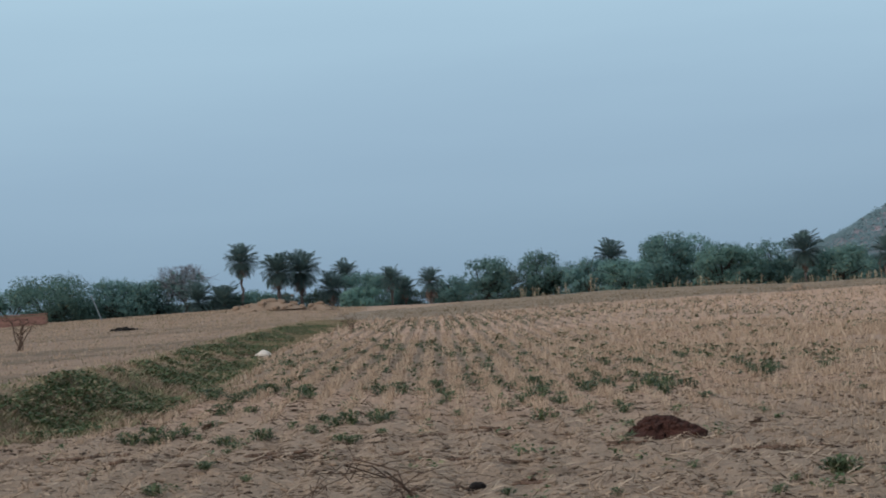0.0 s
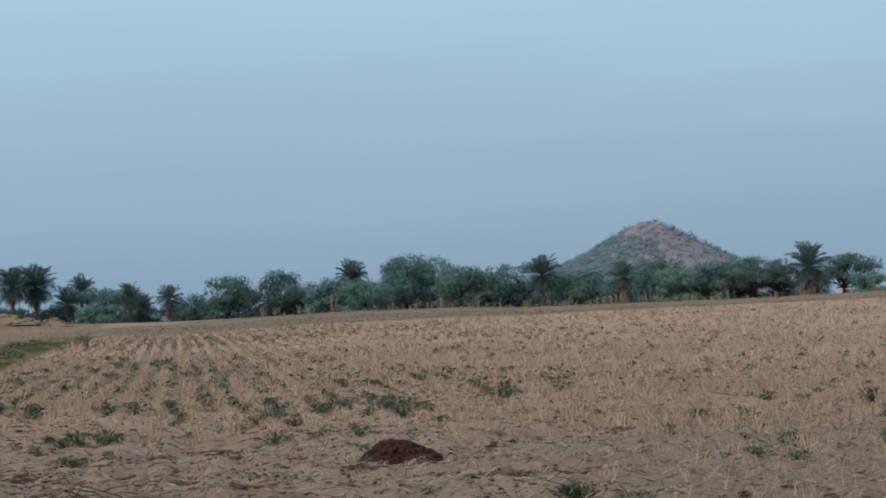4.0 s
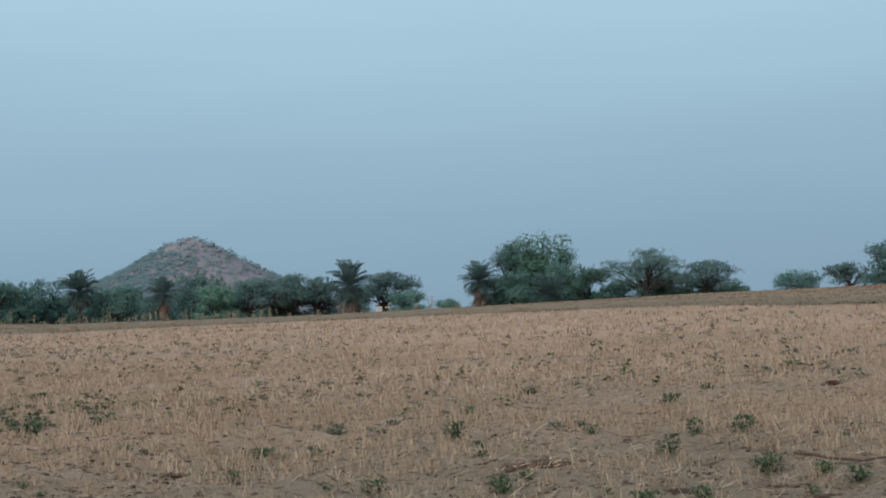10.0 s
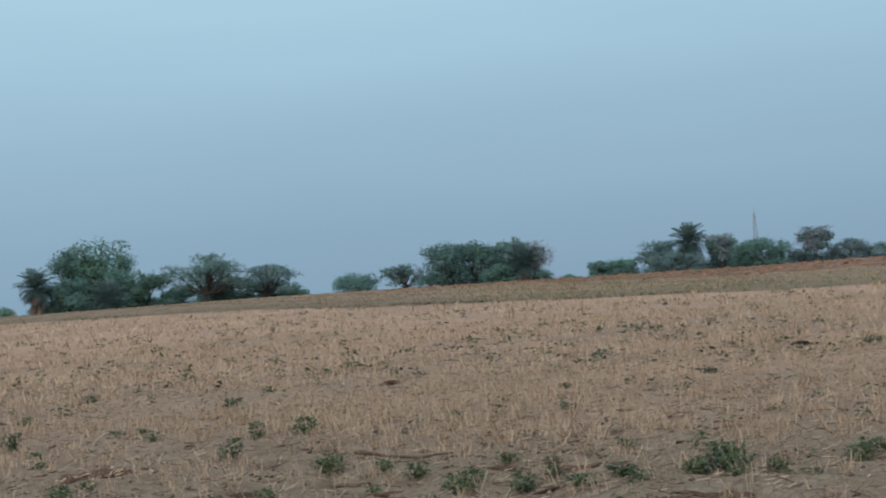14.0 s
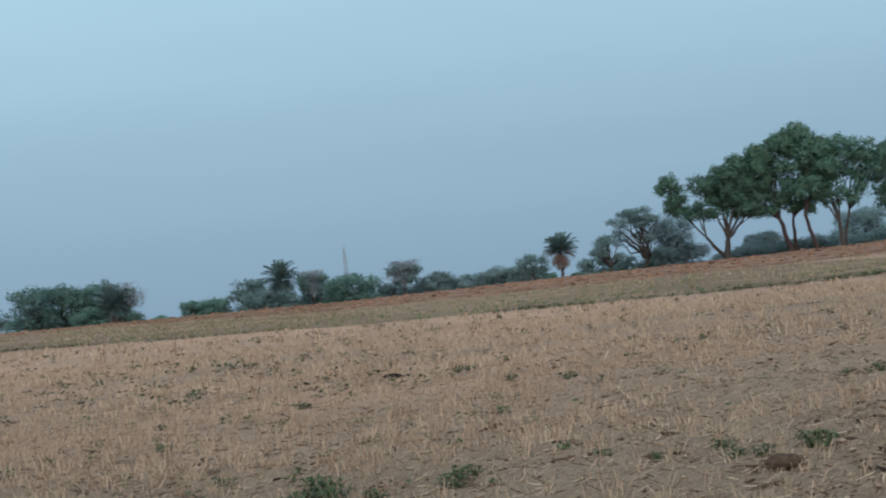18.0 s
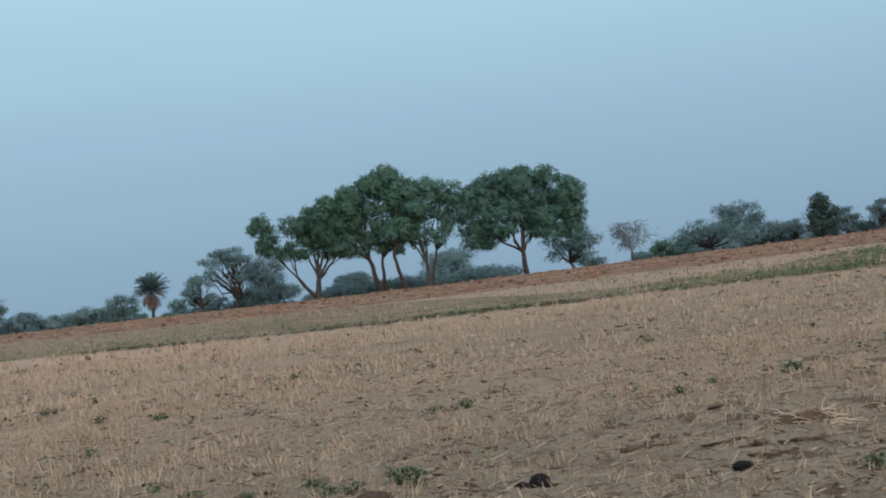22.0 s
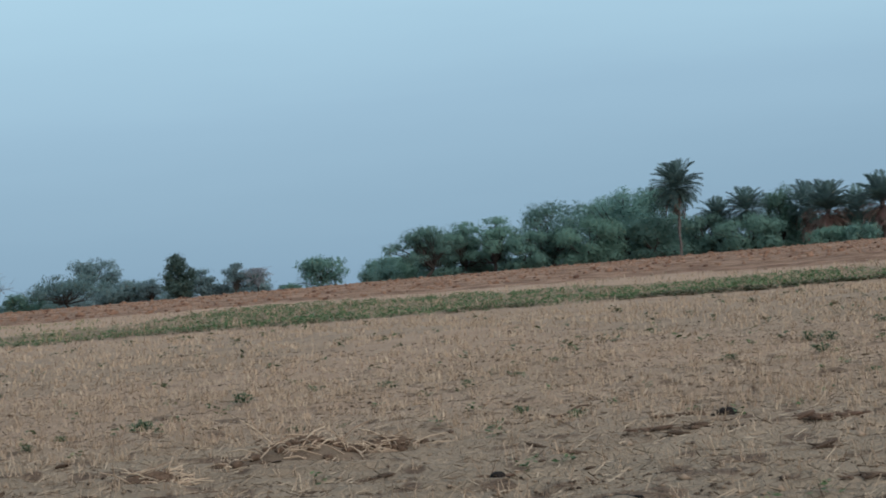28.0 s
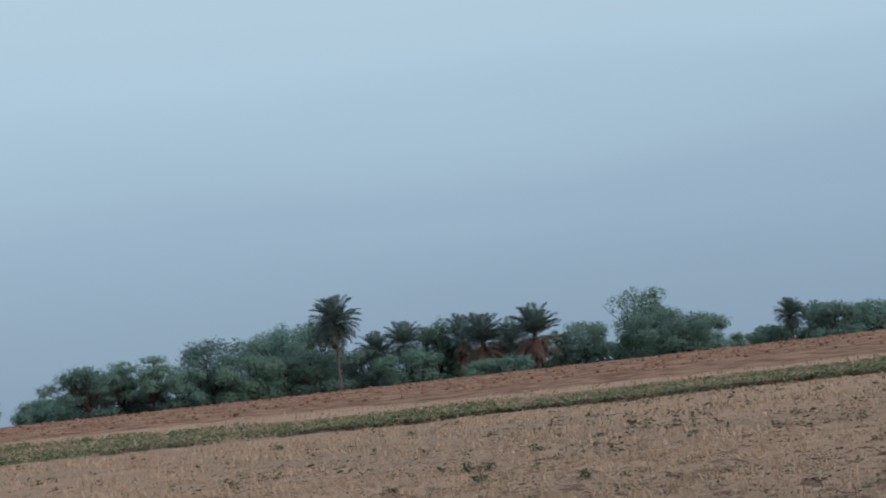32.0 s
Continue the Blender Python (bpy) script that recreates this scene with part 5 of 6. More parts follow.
def fallen_stick(az, d, length, turn, label):
    rng = np.random.default_rng(int(d * 100))
    x, y, z = spot(az, d)
    t = radians(turn)
    s = np.linspace(-0.5, 0.5, 7)
    px, py = x + s * length * math.cos(t), y + s * length * math.sin(t)
    line = np.stack([px, py, height(px, py) + 0.05], 1) + rng.normal(0, 0.012, (7, 3))
    v, f = tube(line - (x, y, z), np.linspace(0.015, 0.008, 7), 6)
    ob = mesh_part("fallen_stick", fast_mesh("fallen_stick", v, f), M_STICK, smooth=True)
    ob.location = (x, y, z)
    tagged(ob, "thin dark dead stick lying on the soil", "stick")


fallen_stick(-34.1, 15.05, 1.0, -75, "")
fallen_stick(-84.0, 17.2, 0.45, -60, "")
pole = mesh_part("leaning_pole", fast_mesh("leaning_pole", *tube([(0, 0, -0.2), (-0.5, 0, 1.2), (-0.95, 0, 2.4)], (0.07, 0.06, 0.05), 6)), M_TWIG_PALE, smooth=True)
pole.location = spot(10.55, 176)
tagged(pole, "pale wooden pole leaning in front of the thicket", "pole")


def straw_heap(az, d, w, h, straws, seed, label):
    rng = np.random.default_rng(seed)
    root = earth_heap("straw_heap", az, d, w, h, M_CLOD, label, "straw heap", seed, 75, 0.7, 0.055, M_FLAKE)
    chunks = []
    for k in range(straws):
        a, q = rng.uniform(0, 2 * np.pi), rng.random() ** 0.6
        p = np.array((math.cos(a) * q * w * 0.55, math.sin(a) * q * w * 0.4, h * max(0.0, 1 - q**1.7) + 0.01))
        t = rng.uniform(0, 2 * np.pi)
        ln = rng.uniform(0.10, 0.32)
        up = rng.normal(0.05, 0.28)
        e = p + ln * np.array((math.cos(t), math.sin(t), up))
        e[2] = max(e[2], 0.02)
        chunks.append(tube([p, (p + e) / 2 + (0, 0, 0.02), e], (0.006, 0.006, 0.004), 3))
    v, f = joined(chunks)
    tagged(mesh_part("straw", fast_mesh("straw", v, f), M_STRAW, root, "loose weathered straw"), kind="stuff")
    tagged(root, label, "straw heap")


straw_heap(-75.9, 14.9, 1.15, 0.17, 110, 11, "low heap of soil and weathered straw")
straw_heap(-71.2, 14.2, 0.55, 0.13, 60, 12, "small tuft of uprooted straw on soil")
straw_heap(-78.3, 15.3, 0.6, 0.08, 70, 13, "thin spread of weathered straw and soil")
straw_heap(-24.9, 15.6, 0.7, 0.04, 22, 14, "thin patch of dark straw on soil")


# ---------------------------------------------------------------- weeds
M_WEED_STEM = plain_material("weed_stem", (0.10, 0.12, 0.06), (0.20, 0.21, 0.11), 30.0, 0.7, 0.2, 0.002)


def weed_mesh(seed, leaves, reach, tall):
    rng = np.random.default_rng(seed)
    chunks = []
    for k in range(leaves):
        a = rng.uniform(0, 2 * np.pi)
        z0 = rng.uniform(0.0, 0.75) * tall
        stem = np.array((math.cos(a), math.sin(a), 0)) * rng.uniform(0.02, 0.62) * reach
        p = stem + (0, 0, z0)
        out = np.array((math.cos(a), math.sin(a), rng.uniform(-0.1, 0.9)))
        out /= np.linalg.norm(out)
        ln = reach * rng.uniform(0.22, 0.45)
        side = np.cross(out, (0, 0, 1.0))
        side /= np.linalg.norm(side) + 1e-6
        wd = ln * rng.uniform(0.16, 0.30)
        m = p + out * ln * 0.5 + (0, 0, 0.03)
        e = p + out * ln - (0, 0, 0.25 * ln * rng.random())
        chunks.append((np.array([p, m - side * wd, e, m + side * wd]), np.array([[0, 1, 2, 3]])))
    foliage = fast_mesh("foliage", *joined(chunks))
    foliage.materials.append(M_WEED)
    chunks = []
    for k in range(5):
        e = rng.normal(0, 0.3, 3) * reach
        e[2] = tall * rng.uniform(0.5, 0.9)
        chunks.append(tube([(0, 0, -0.02), e * 0.5, e], (0.006, 0.005, 0.003), 4))
    v, f = joined(chunks)
    me = fast_mesh("stem", v, f)
    me.materials.append(M_WEED_STEM)
    return foliage, me


WEEDS = [weed_mesh(60 + k, 40 + 9 * k, 0.15 + 0.012 * k, 0.12 + 0.022 * k) for k in range(5)]
W_RNG = np.random.default_rng(17)


def weed(az, d, scale=1.0):
    foliage, stem = WEEDS[int(W_RNG.integers(0, 5))]
    s = scale * W_RNG.uniform(0.85, 1.15)
    ob = base_empty("weed", spot(az, d), W_RNG.uniform(0, 6.28))
    ob.scale = (s * 1.15, s * 1.15, s * W_RNG.uniform(0.65, 1.05))
    for name, me in (("stem", stem), ("foliage", foliage)):
        new(name, me).parent = ob
    big = "large leafy" if s > 0.95 else "small" if s < 0.6 else "leafy"
    return tagged(ob, big + " dark green weed growing in dry stubble", "weed", "weeds in the stubble")


# single plants that stand out
weed(-16.46, 18.0, 0.85)
weed(-31.83, 14.8, 0.85)
weed(-24.84, 26.4, 0.85)
weed(-22.44, 19.0, 0.85)
weed(-34.49, 13.6, 0.85)
weed(-36.12, 13.4, 0.85)
weed(-31.84, 14.5, 0.85)
weed(-32.78, 30.1, 0.85)
weed(-28.13, 12.5, 0.85)
weed(-29.88, 12.9, 0.85)
weed(-23.79, 13.8, 0.85)
weed(-59.11, 13.3, 0.85)
weed(-71.06, 19.3, 0.85)
weed(-82.66, 18.0, 0.85)
weed(-73.12, 11.0, 0.85)
weed(-70.98, 19.5, 0.85)
weed(-48.45, 28.9, 0.85)
weed(-82.58, 17.4, 0.85)
weed(-40.94, 14.7, 0.85)
weed(-47.88, 13.1, 0.85)
weed(-43.65, 13.7, 0.85)
weed(-16.56, 18.5, 0.85)
weed(-23.73, 14.0, 0.85)
weed(-19.88, 14.5, 0.85)
weed(-12.05, 10.4, 0.85)
weed(-58.83, 13.5, 0.85)
weed(-76.19, 10.6, 0.85)
weed(-11.67, 10.4, 0.8)
weed(-14.45, 9.5, 0.9)
weed(-12.33, 10.4, 0.8)
weed(-8.72, 26.4, 0.8)
weed(-11.66, 24.1, 0.8)


FAR_WEEDS = []


def weed_patch(az0, d0, number, across, along, low=0.4, high=0.9):
    """A patch of plants: its number, its spread across and along."""
    for k in range(number):
        d1 = max(8.5, d0 + W_RNG.normal(0, along))
        place = (az0 + math.degrees(W_RNG.normal(0, across) / d0), d1, W_RNG.uniform(low, high))
        if d1 < 21:
            weed(*place)
        else:
            FAR_WEEDS.append(place)


# by the foot of the bank and in front of it
for where in ((13.7, 16.5, 0.76), (12.95, 16.8, 0.78), (12.4, 16.9, 0.52), (11.65, 16.9, 0.58), (11.3, 16.6, 0.4), (10.4, 18.5, 0.46), (9.7, 20.0, 0.58), (8.9, 19.7, 0.46), (10.55, 15.7, 0.75), (10.3, 15.1, 0.46), (9.25, 15.7, 0.58), (12.35, 12.6, 0.56), (11.3, 11.4, 0.3), (15.0, 11.2, 0.62),
              (7.8, 16.9, 0.4), (6.5, 17.6, 0.4), (6.25, 16.9, 0.52), (5.75, 16.7, 0.58), (6.6, 14.6, 0.64), (6.25, 14.4, 0.46), (7.3, 16.2, 0.4), (4.75, 16.7, 0.58), (4.3, 16.9, 0.52), (5.0, 14.8, 0.3)):
    weed(where[0], where[1], where[2] * 1.4)
    weed(where[0] + W_RNG.normal(0, 0.2), where[1] + W_RNG.normal(0, 0.15), where[2])
# between there and the manure heap
for where in ((-1.25, 16.2, 0.58), (-1.7, 16.1, 0.4), (-3.1, 17.1, 0.52), (-2.8, 17.0, 0.4), (-4.35, 16.8, 0.52), (-4.2, 17.7, 0.4), (-9.35, 15.9, 0.3), (-9.45, 8.9, 0.32), (-2.9, 9.5, 0.26), (1.5, 9.8, 0.34), (-7.4, 9.05, 0.26), (-6.3, 10.9, 0.24), (-0.2, 18.4, 0.32), (1.65, 17.7, 0.32), (2.0, 19.6, 0.35), (-10.2, 9.9, 0.27)):
    weed(where[0], where[1], where[2] * 1.5)
for patch in ((8.9, 24.2, 16, 0.22, 1.0), (7.8, 24.0, 18, 0.22, 0.8), (6.45, 22.6, 6, 0.12, 0.5), (3.8, 22.6, 8, 0.18, 0.7), (1.65, 23.5, 6, 0.1, 0.9), (5.0, 32.0, 9, 0.3, 2.0), (2.8, 42.0, 14, 0.7, 2.5), (6.0, 34.0, 6, 0.4, 1.6), (0.2, 24.0, 14, 0.35, 1.5)):
    weed_patch(*patch)
for patch in ((-1.3, 23.3, 9, 0.2, 1.0), (-2.9, 23.8, 16, 0.35, 1.4), (-4.1, 21.9, 10, 0.2, 0.7), (-5.4, 21.2, 20, 0.22, 0.8), (-6.4, 21.6, 6, 0.2, 0.8), (-1.65, 19.2, 9, 0.1, 0.7), (-9.9, 23.5, 9, 0.15, 0.8), (1.4, 42.0, 40, 1.3, 6.0), (-2.8, 37.0, 40, 1.6, 4.0), (-5.5, 28.1, 10, 0.7, 1.0)):
    weed_patch(*patch)
for patch in ((-12.3, 30.0, 8, 0.5, 1.5), (-8.5, 31.8, 10, 0.5, 3.0), (-46.5, 13.4, 12, 1.6, 0.45), (-38.0, 13.0, 8, 1.2, 0.5), (-43.5, 12.6, 8, 0.9, 0.3), (-31.0, 13.0, 7, 1.6, 0.4), (-21.0, 16.5, 10, 3.4, 1.4), (-14.0, 21, 10, 3.2, 1.6), (-28.0, 20, 12, 4.0, 2.0),
              (-35.0, 22, 10, 4.0, 2.2), (-55.0, 19, 4, 4.5, 2.0), (-66.0, 17, 3, 4.5, 2.0), (-78.0, 20, 4, 4.5, 2.5), (-87.0, 24, 6, 5.0, 3.0), (-96.0, 26, 9, 5.0, 3.0)):
    weed_patch(*patch)


def far_weeds():
    """The leafy weeds farther out, joined."""
    chunks = []
    for az, d, size in FAR_WEEDS:
        me = WEEDS[int(W_RNG.integers(0, 5))][0]
        v = np.empty(len(me.vertices) * 3, np.float32)
        me.vertices.foreach_get("co", v)
        a, z = W_RNG.uniform(0, 6.28), size * W_RNG.uniform(0.65, 1.05)
        v = v.reshape(-1, 3)
        v = np.stack([(v[:, 0] * math.cos(a) - v[:, 1] * math.sin(a)) * size * 1.2, (v[:, 0] * math.sin(a) + v[:, 1] * math.cos(a)) * size * 1.2, v[:, 2] * z], 1)
        chunks.append((v + spot(az, d), np.arange(len(v)).reshape(-1, 4)))
    ob = mesh_part("leafy_weeds", fast_mesh("leafy_weeds", *joined(chunks)), M_WEED)
    tagged(ob, "dark green leafy weeds scattered through the stubble", "weeds", kind="stuff")


far_weeds()


# ---------------------------------------------------------------- stubble, grass and litter
def scatter(count, az0, az1, d0, d1, rng, power=1.0):
    """Places spread over a sector; power under 1 packs them nearer."""
    az = rng.uniform(az0, az1, count)
    q = rng.random(count) ** (1 / power)
    d = np.sqrt(d0 * d0 + (d1 * d1 - d0 * d0) * q)
    return az, d


def blades(x, y, tall, wide, per, rng, spread=0.05, lean=0.25):
    """Tufts of thin upright blades, each a narrow quad tapering to a cut tip."""
    n = len(x) * per
    px = np.repeat(x, per) + rng.normal(0, spread, n)
    py = np.repeat(y, per) + rng.normal(0, spread, n)
    pz = height(px, py) - 0.02
    t = np.repeat(tall, per) * rng.uniform(0.5, 1.2, n)
    a = rng.uniform(0, np.pi, n)
    w = np.repeat(wide, per) * rng.uniform(0.7, 1.3, n)
    sx, sy = np.cos(a) * w / 2, np.sin(a) * w / 2
    lx, ly = rng.normal(0, lean, n) * t, rng.normal(0, lean, n) * t
    p = np.stack([px, py, pz], 1)
    s = np.stack([sx, sy, 0 * sx], 1)
    e = p + np.stack([lx, ly, t], 1)
    v = np.stack([p - s, p + s, e + s * 0.6, e - s * 0.6], 1).reshape(-1, 3)
    return v, np.arange(n * 4).reshape(n, 4)


def in_field(az, d):
    x, y = -d * np.sin(np.radians(az)), d * np.cos(np.radians(az))
    return (d < field_end(az) - 0.3) & (x > 0.3 - bank_foot(y))


def stubble():
    rng = np.random.default_rng(51)
    parts = []
    for count, d0, d1, az0, az1, per, tall, wide, spread in ((7600, 17, 44, -16, 12, 7, 0.13, 0.011, 0.045), (15000, 15.5, 27, -112, 16, 7, 0.125, 0.009, 0.036), (2500, 7.5, 15.5, -112, 22, 8, 0.135, 0.0062, 0.034), (42000, 27, 54, -112, 14, 4, 0.125, 0.021, 0.05), (36000, 54, 140, -112, 5, 3, 0.17, 0.05, 0.10)):
        az, d = scatter(count, az0, az1, d0, d1, rng)
        x, y = -d * np.sin(np.radians(az)), d * np.cos(np.radians(az))
        x = np.round(x / 0.45) * 0.45 + rng.normal(0, 0.042, len(x))
        az, d = np.degrees(np.arctan2(-x, y)), np.hypot(x, y)
        trodden = step(az, -16, -9) * (1 - step(d, 16.5, 21.5))
        patchy = fbm(x / 2.6, y / 2.6, 3, 61) + 0.5 * fbm(x / 0.9, y / 0.9, 2, 62)
        keep = in_field(az, d) & (np.hypot(x - 1.34, y - 13.79) > 0.62) & (rng.random(len(x)) < np.clip((0.74 + 2.4 * patchy) * (1 - 0.32 * step(-az, 52, 64)), 0.06, 1.0) * (1 - 0.5 * trodden))
        x, y = x[keep], y[keep]
        parts.append(blades(x, y, tall * rng.uniform(0.6, 1.2, len(x)) * (1 - 0.18 * step(-az[keep], 52, 64)) * (1 - 0.3 * trodden[keep]), np.full(len(x), wide), per, rng, spread, 0.34))
    v, f = joined(parts)
    ob = mesh_part("stubble", fast_mesh("stubble", v, f), M_STRAW)
    tagged(ob, "dry pinkish straw stubble standing in rows", "stubble", kind="stuff")


def straw_litter():
    rng = np.random.default_rng(52)
    az, d = scatter(47000, -112, 20, 7.8, 34, rng, 0.7)
    ok = in_field(az, d)
    az, d = az[ok], d[ok]
    x, y = -d * np.sin(np.radians(az)), d * np.cos(np.radians(az))
    n = len(x)
    a = rng.uniform(0, 2 * np.pi, n)
    ln, w = rng.uniform(0.03, 0.14, n), rng.uniform(0.0014, 0.0034, n)
    dx, dy = np.cos(a) * ln / 2, np.sin(a) * ln / 2
    up = np.abs(rng.normal(0.0, 0.25, n)) * ln
    p = np.stack([x - dx, y - dy, height(x - dx, y - dy) + 0.012], 1)
    q = np.stack([x + dx, y + dy, height(x + dx, y + dy) + 0.015 + up], 1)
    s = np.stack([-np.sin(a) * w, np.cos(a) * w, np.full(n, 0.0025)], 1)
    v = np.stack([p - s, p + s, q + s, q - s], 1).reshape(-1, 3)
    ob = mesh_part("straw_litter", fast_mesh("straw_litter", v, np.arange(4 * n).reshape(n, 4)), M_STRAW_GREY)
    tagged(ob, "loose dry straw lying on bare soil", "straw", kind="stuff")


def leaf_stuff(name, az, d, per, size, tall, material, rng, label, category, upright=0.6):
    """Small plants too many to count, as clumps of leaves."""
    x, y = -d * np.sin(np.radians(az)), d * np.cos(np.radians(az))
    n = len(x) * per
    px, py = np.repeat(x, per) + rng.normal(0, tall * 0.55, n), np.repeat(y, per) + rng.normal(0, tall * 0.55, n)
    c = np.stack([px, py, height(px, py) + rng.uniform(0.1, 1.0, n) * tall], 1)
    nn = np.tile((0.0, 0.0, upright), (n, 1))
    v, f = leaf_quads(c, nn, size, rng, 1.5)
    ob = mesh_part(name, fast_mesh(name, v, f), material)
    tagged(ob, label, category, kind="stuff")


def small_plants():
    rng = np.random.default_rng(53)
    az, d = scatter(8000, -112, 17, 9, 118, rng, 0.62)
    x, y = -d * np.sin(np.radians(az)), d * np.cos(np.radians(az))
    x = np.where(az > -25, np.round(x / 0.9) * 0.9 + rng.normal(0, 0.1, len(x)), x)
    az, d = np.degrees(np.arctan2(-x, y)), np.hypot(x, y)
    patch = fbm(x / 9, y / 9, 3, 71)
    keep = in_field(az, d) & (rng.random(len(x)) < np.clip((0.42 + 2.0 * patch) * (1 - 0.62 * step(-az, 42, 56)) + 0.2 * step(-az, 28, 34) * (1 - step(-az, 44, 52)) + 0.12 * step(az, -26, -6) + 0.22 * step(-az, 70, 84) + 0.35 * step(-az, 88, 97), 0.02, 1))
    near = keep & (d < 26)
    keep = keep & (d >= 26)
    leaf_stuff("seedlings", az[near], d[near], 16, 0.017, 0.08, M_WEED, rng, "tiny green seedlings on bare dry soil", "weeds")
    leaf_stuff("small_weeds", az[keep], d[keep], 12, 0.032, 0.12, M_SMALLWEED, rng, "scattered small green weeds between the stubble", "weeds")


def row_plants():
    """Low green regrowth in the rows of the field's far corner."""
    rng = np.random.default_rng(63)
    az, d = scatter(6200, -24, 8, 22, 90, rng, 0.9)
    x, y = -d * np.sin(np.radians(az)), d * np.cos(np.radians(az))
    x = np.round(x / 0.45) * 0.45 + 0.22 + rng.normal(0, 0.055, len(x))
    az, d = np.degrees(np.arctan2(-x, y)), np.hypot(x, y)
    patch = fbm(x / 5, y / 7, 3, 64)
    keep = in_field(az, d) & (rng.random(len(x)) < np.clip(0.24 + 2.4 * patch, 0.02, 1) * (0.2 + 0.8 * step(az, -16, -5)))
    leaf_stuff("row_weeds", az[keep], d[keep], 8, 0.028, 0.12, M_WEED, rng, "low green weeds growing along the stubble rows", "weeds")


def strip_plants():
    rng = np.random.default_rng(54)
    az, d = scatter(30000, -112, -38, 42, 90, rng)
    x, y = -d * np.sin(np.radians(az)), d * np.cos(np.radians(az))
    q = (d - field_end(az)) / (strip_end(az) - field_end(az))
    edge = fbm(x / 7, y / 7, 3, 81)
    rich = step(-az, 46, 60)
    front = np.exp(-((q / np.where(az < -68, 0.16, 0.09)) ** 2))
    keep = (q > -0.01 + 0.04 * edge) & (q < 0.95 + 0.9 * edge) & (rng.random(len(x)) < np.clip((0.03 + 0.75 * front) * rich + 0.75 * step(-az, 68, 80) * (1 - 0.5 * q) + 0.9 * edge * rich + 0.03, 0.02, 1))
    leaf_stuff("green_crop", az[keep], d[keep], 9, 0.028, 0.13, M_GREENGRASS, rng, "strip of short green crop beyond the stubble", "crop")
    # dark weeds added along the field's edge in place of a shaded furrow line
    az = np.concatenate([rng.uniform(-112, -4, 5400), rng.uniform(-112, -80, 900)])
    d = field_end(az) + rng.normal(0.3, 0.16, 6300)
    x, y = -d * np.sin(np.radians(az)), d * np.cos(np.radians(az))
    keep = rng.random(6300) < (0.42 - 0.2 * step(az, -58, -44) + 0.5 * step(-az, 84, 92)) + 1.6 * fbm(x / 5, y / 5, 3, 83)
    leaf_stuff("edge_weeds", az[keep], d[keep], 9, 0.026, 0.11, M_SMALLWEED, rng, "dark weeds standing in for shade along the stubble's edge", "weeds")
    az, d = scatter(26000, -112, 3, 48, 185, rng)
    x, y = -d * np.sin(np.radians(az)), d * np.cos(np.radians(az))
    keep = (d > field_end(az) + 0.2) & (d < plough_start(az)) & (az < -36)
    az, d, x, y = az[keep], d[keep], x[keep], y[keep]
    olive = (fbm(x / 9, y / 3, 3, 85) + 0.14) * step(az, -70, -60) > 0.0
    v, f = blades(x[olive], y[olive], rng.uniform(0.07, 0.16, int(olive.sum())), np.full(int(olive.sum()), 0.05), 4, rng, 0.16, 0.3)
    tagged(mesh_part("verge_grass", fast_mesh("verge_grass", v, f), M_OLIVE), "rough olive grass between stubble and ploughed land", "grass", kind="stuff")
    x, y = x[~olive], y[~olive]
    v, f = blades(x, y, rng.uniform(0.08, 0.18, len(x)), np.full(len(x), 0.045), 4, rng, 0.16, 0.3)
    tagged(mesh_part("pale_stubble", fast_mesh("pale_stubble", v, f), M_STRAW_PALE), "pale dry stubble beyond the green strip", "stubble", kind="stuff")
    az, d = scatter(15000, -46, 3, 66, 188, rng)
    x, y = -d * np.sin(np.radians(az)), d * np.cos(np.radians(az))
    keep = (d > field_end(az) + 0.2) & (d < np.where(az < -22, 187, strip_end(az) + 6)) & (x > -bank_foot(y))
    v, f = blades(x[keep], y[keep], rng.uniform(0.04, 0.11, int(keep.sum())), np.full(int(keep.sum()), 0.05), 4, rng, 0.24, 0.4)
    tagged(mesh_part("bund_grass", fast_mesh("bund_grass", v, f), M_BUND), "olive brown grass on the field bund", "grass", kind="stuff")


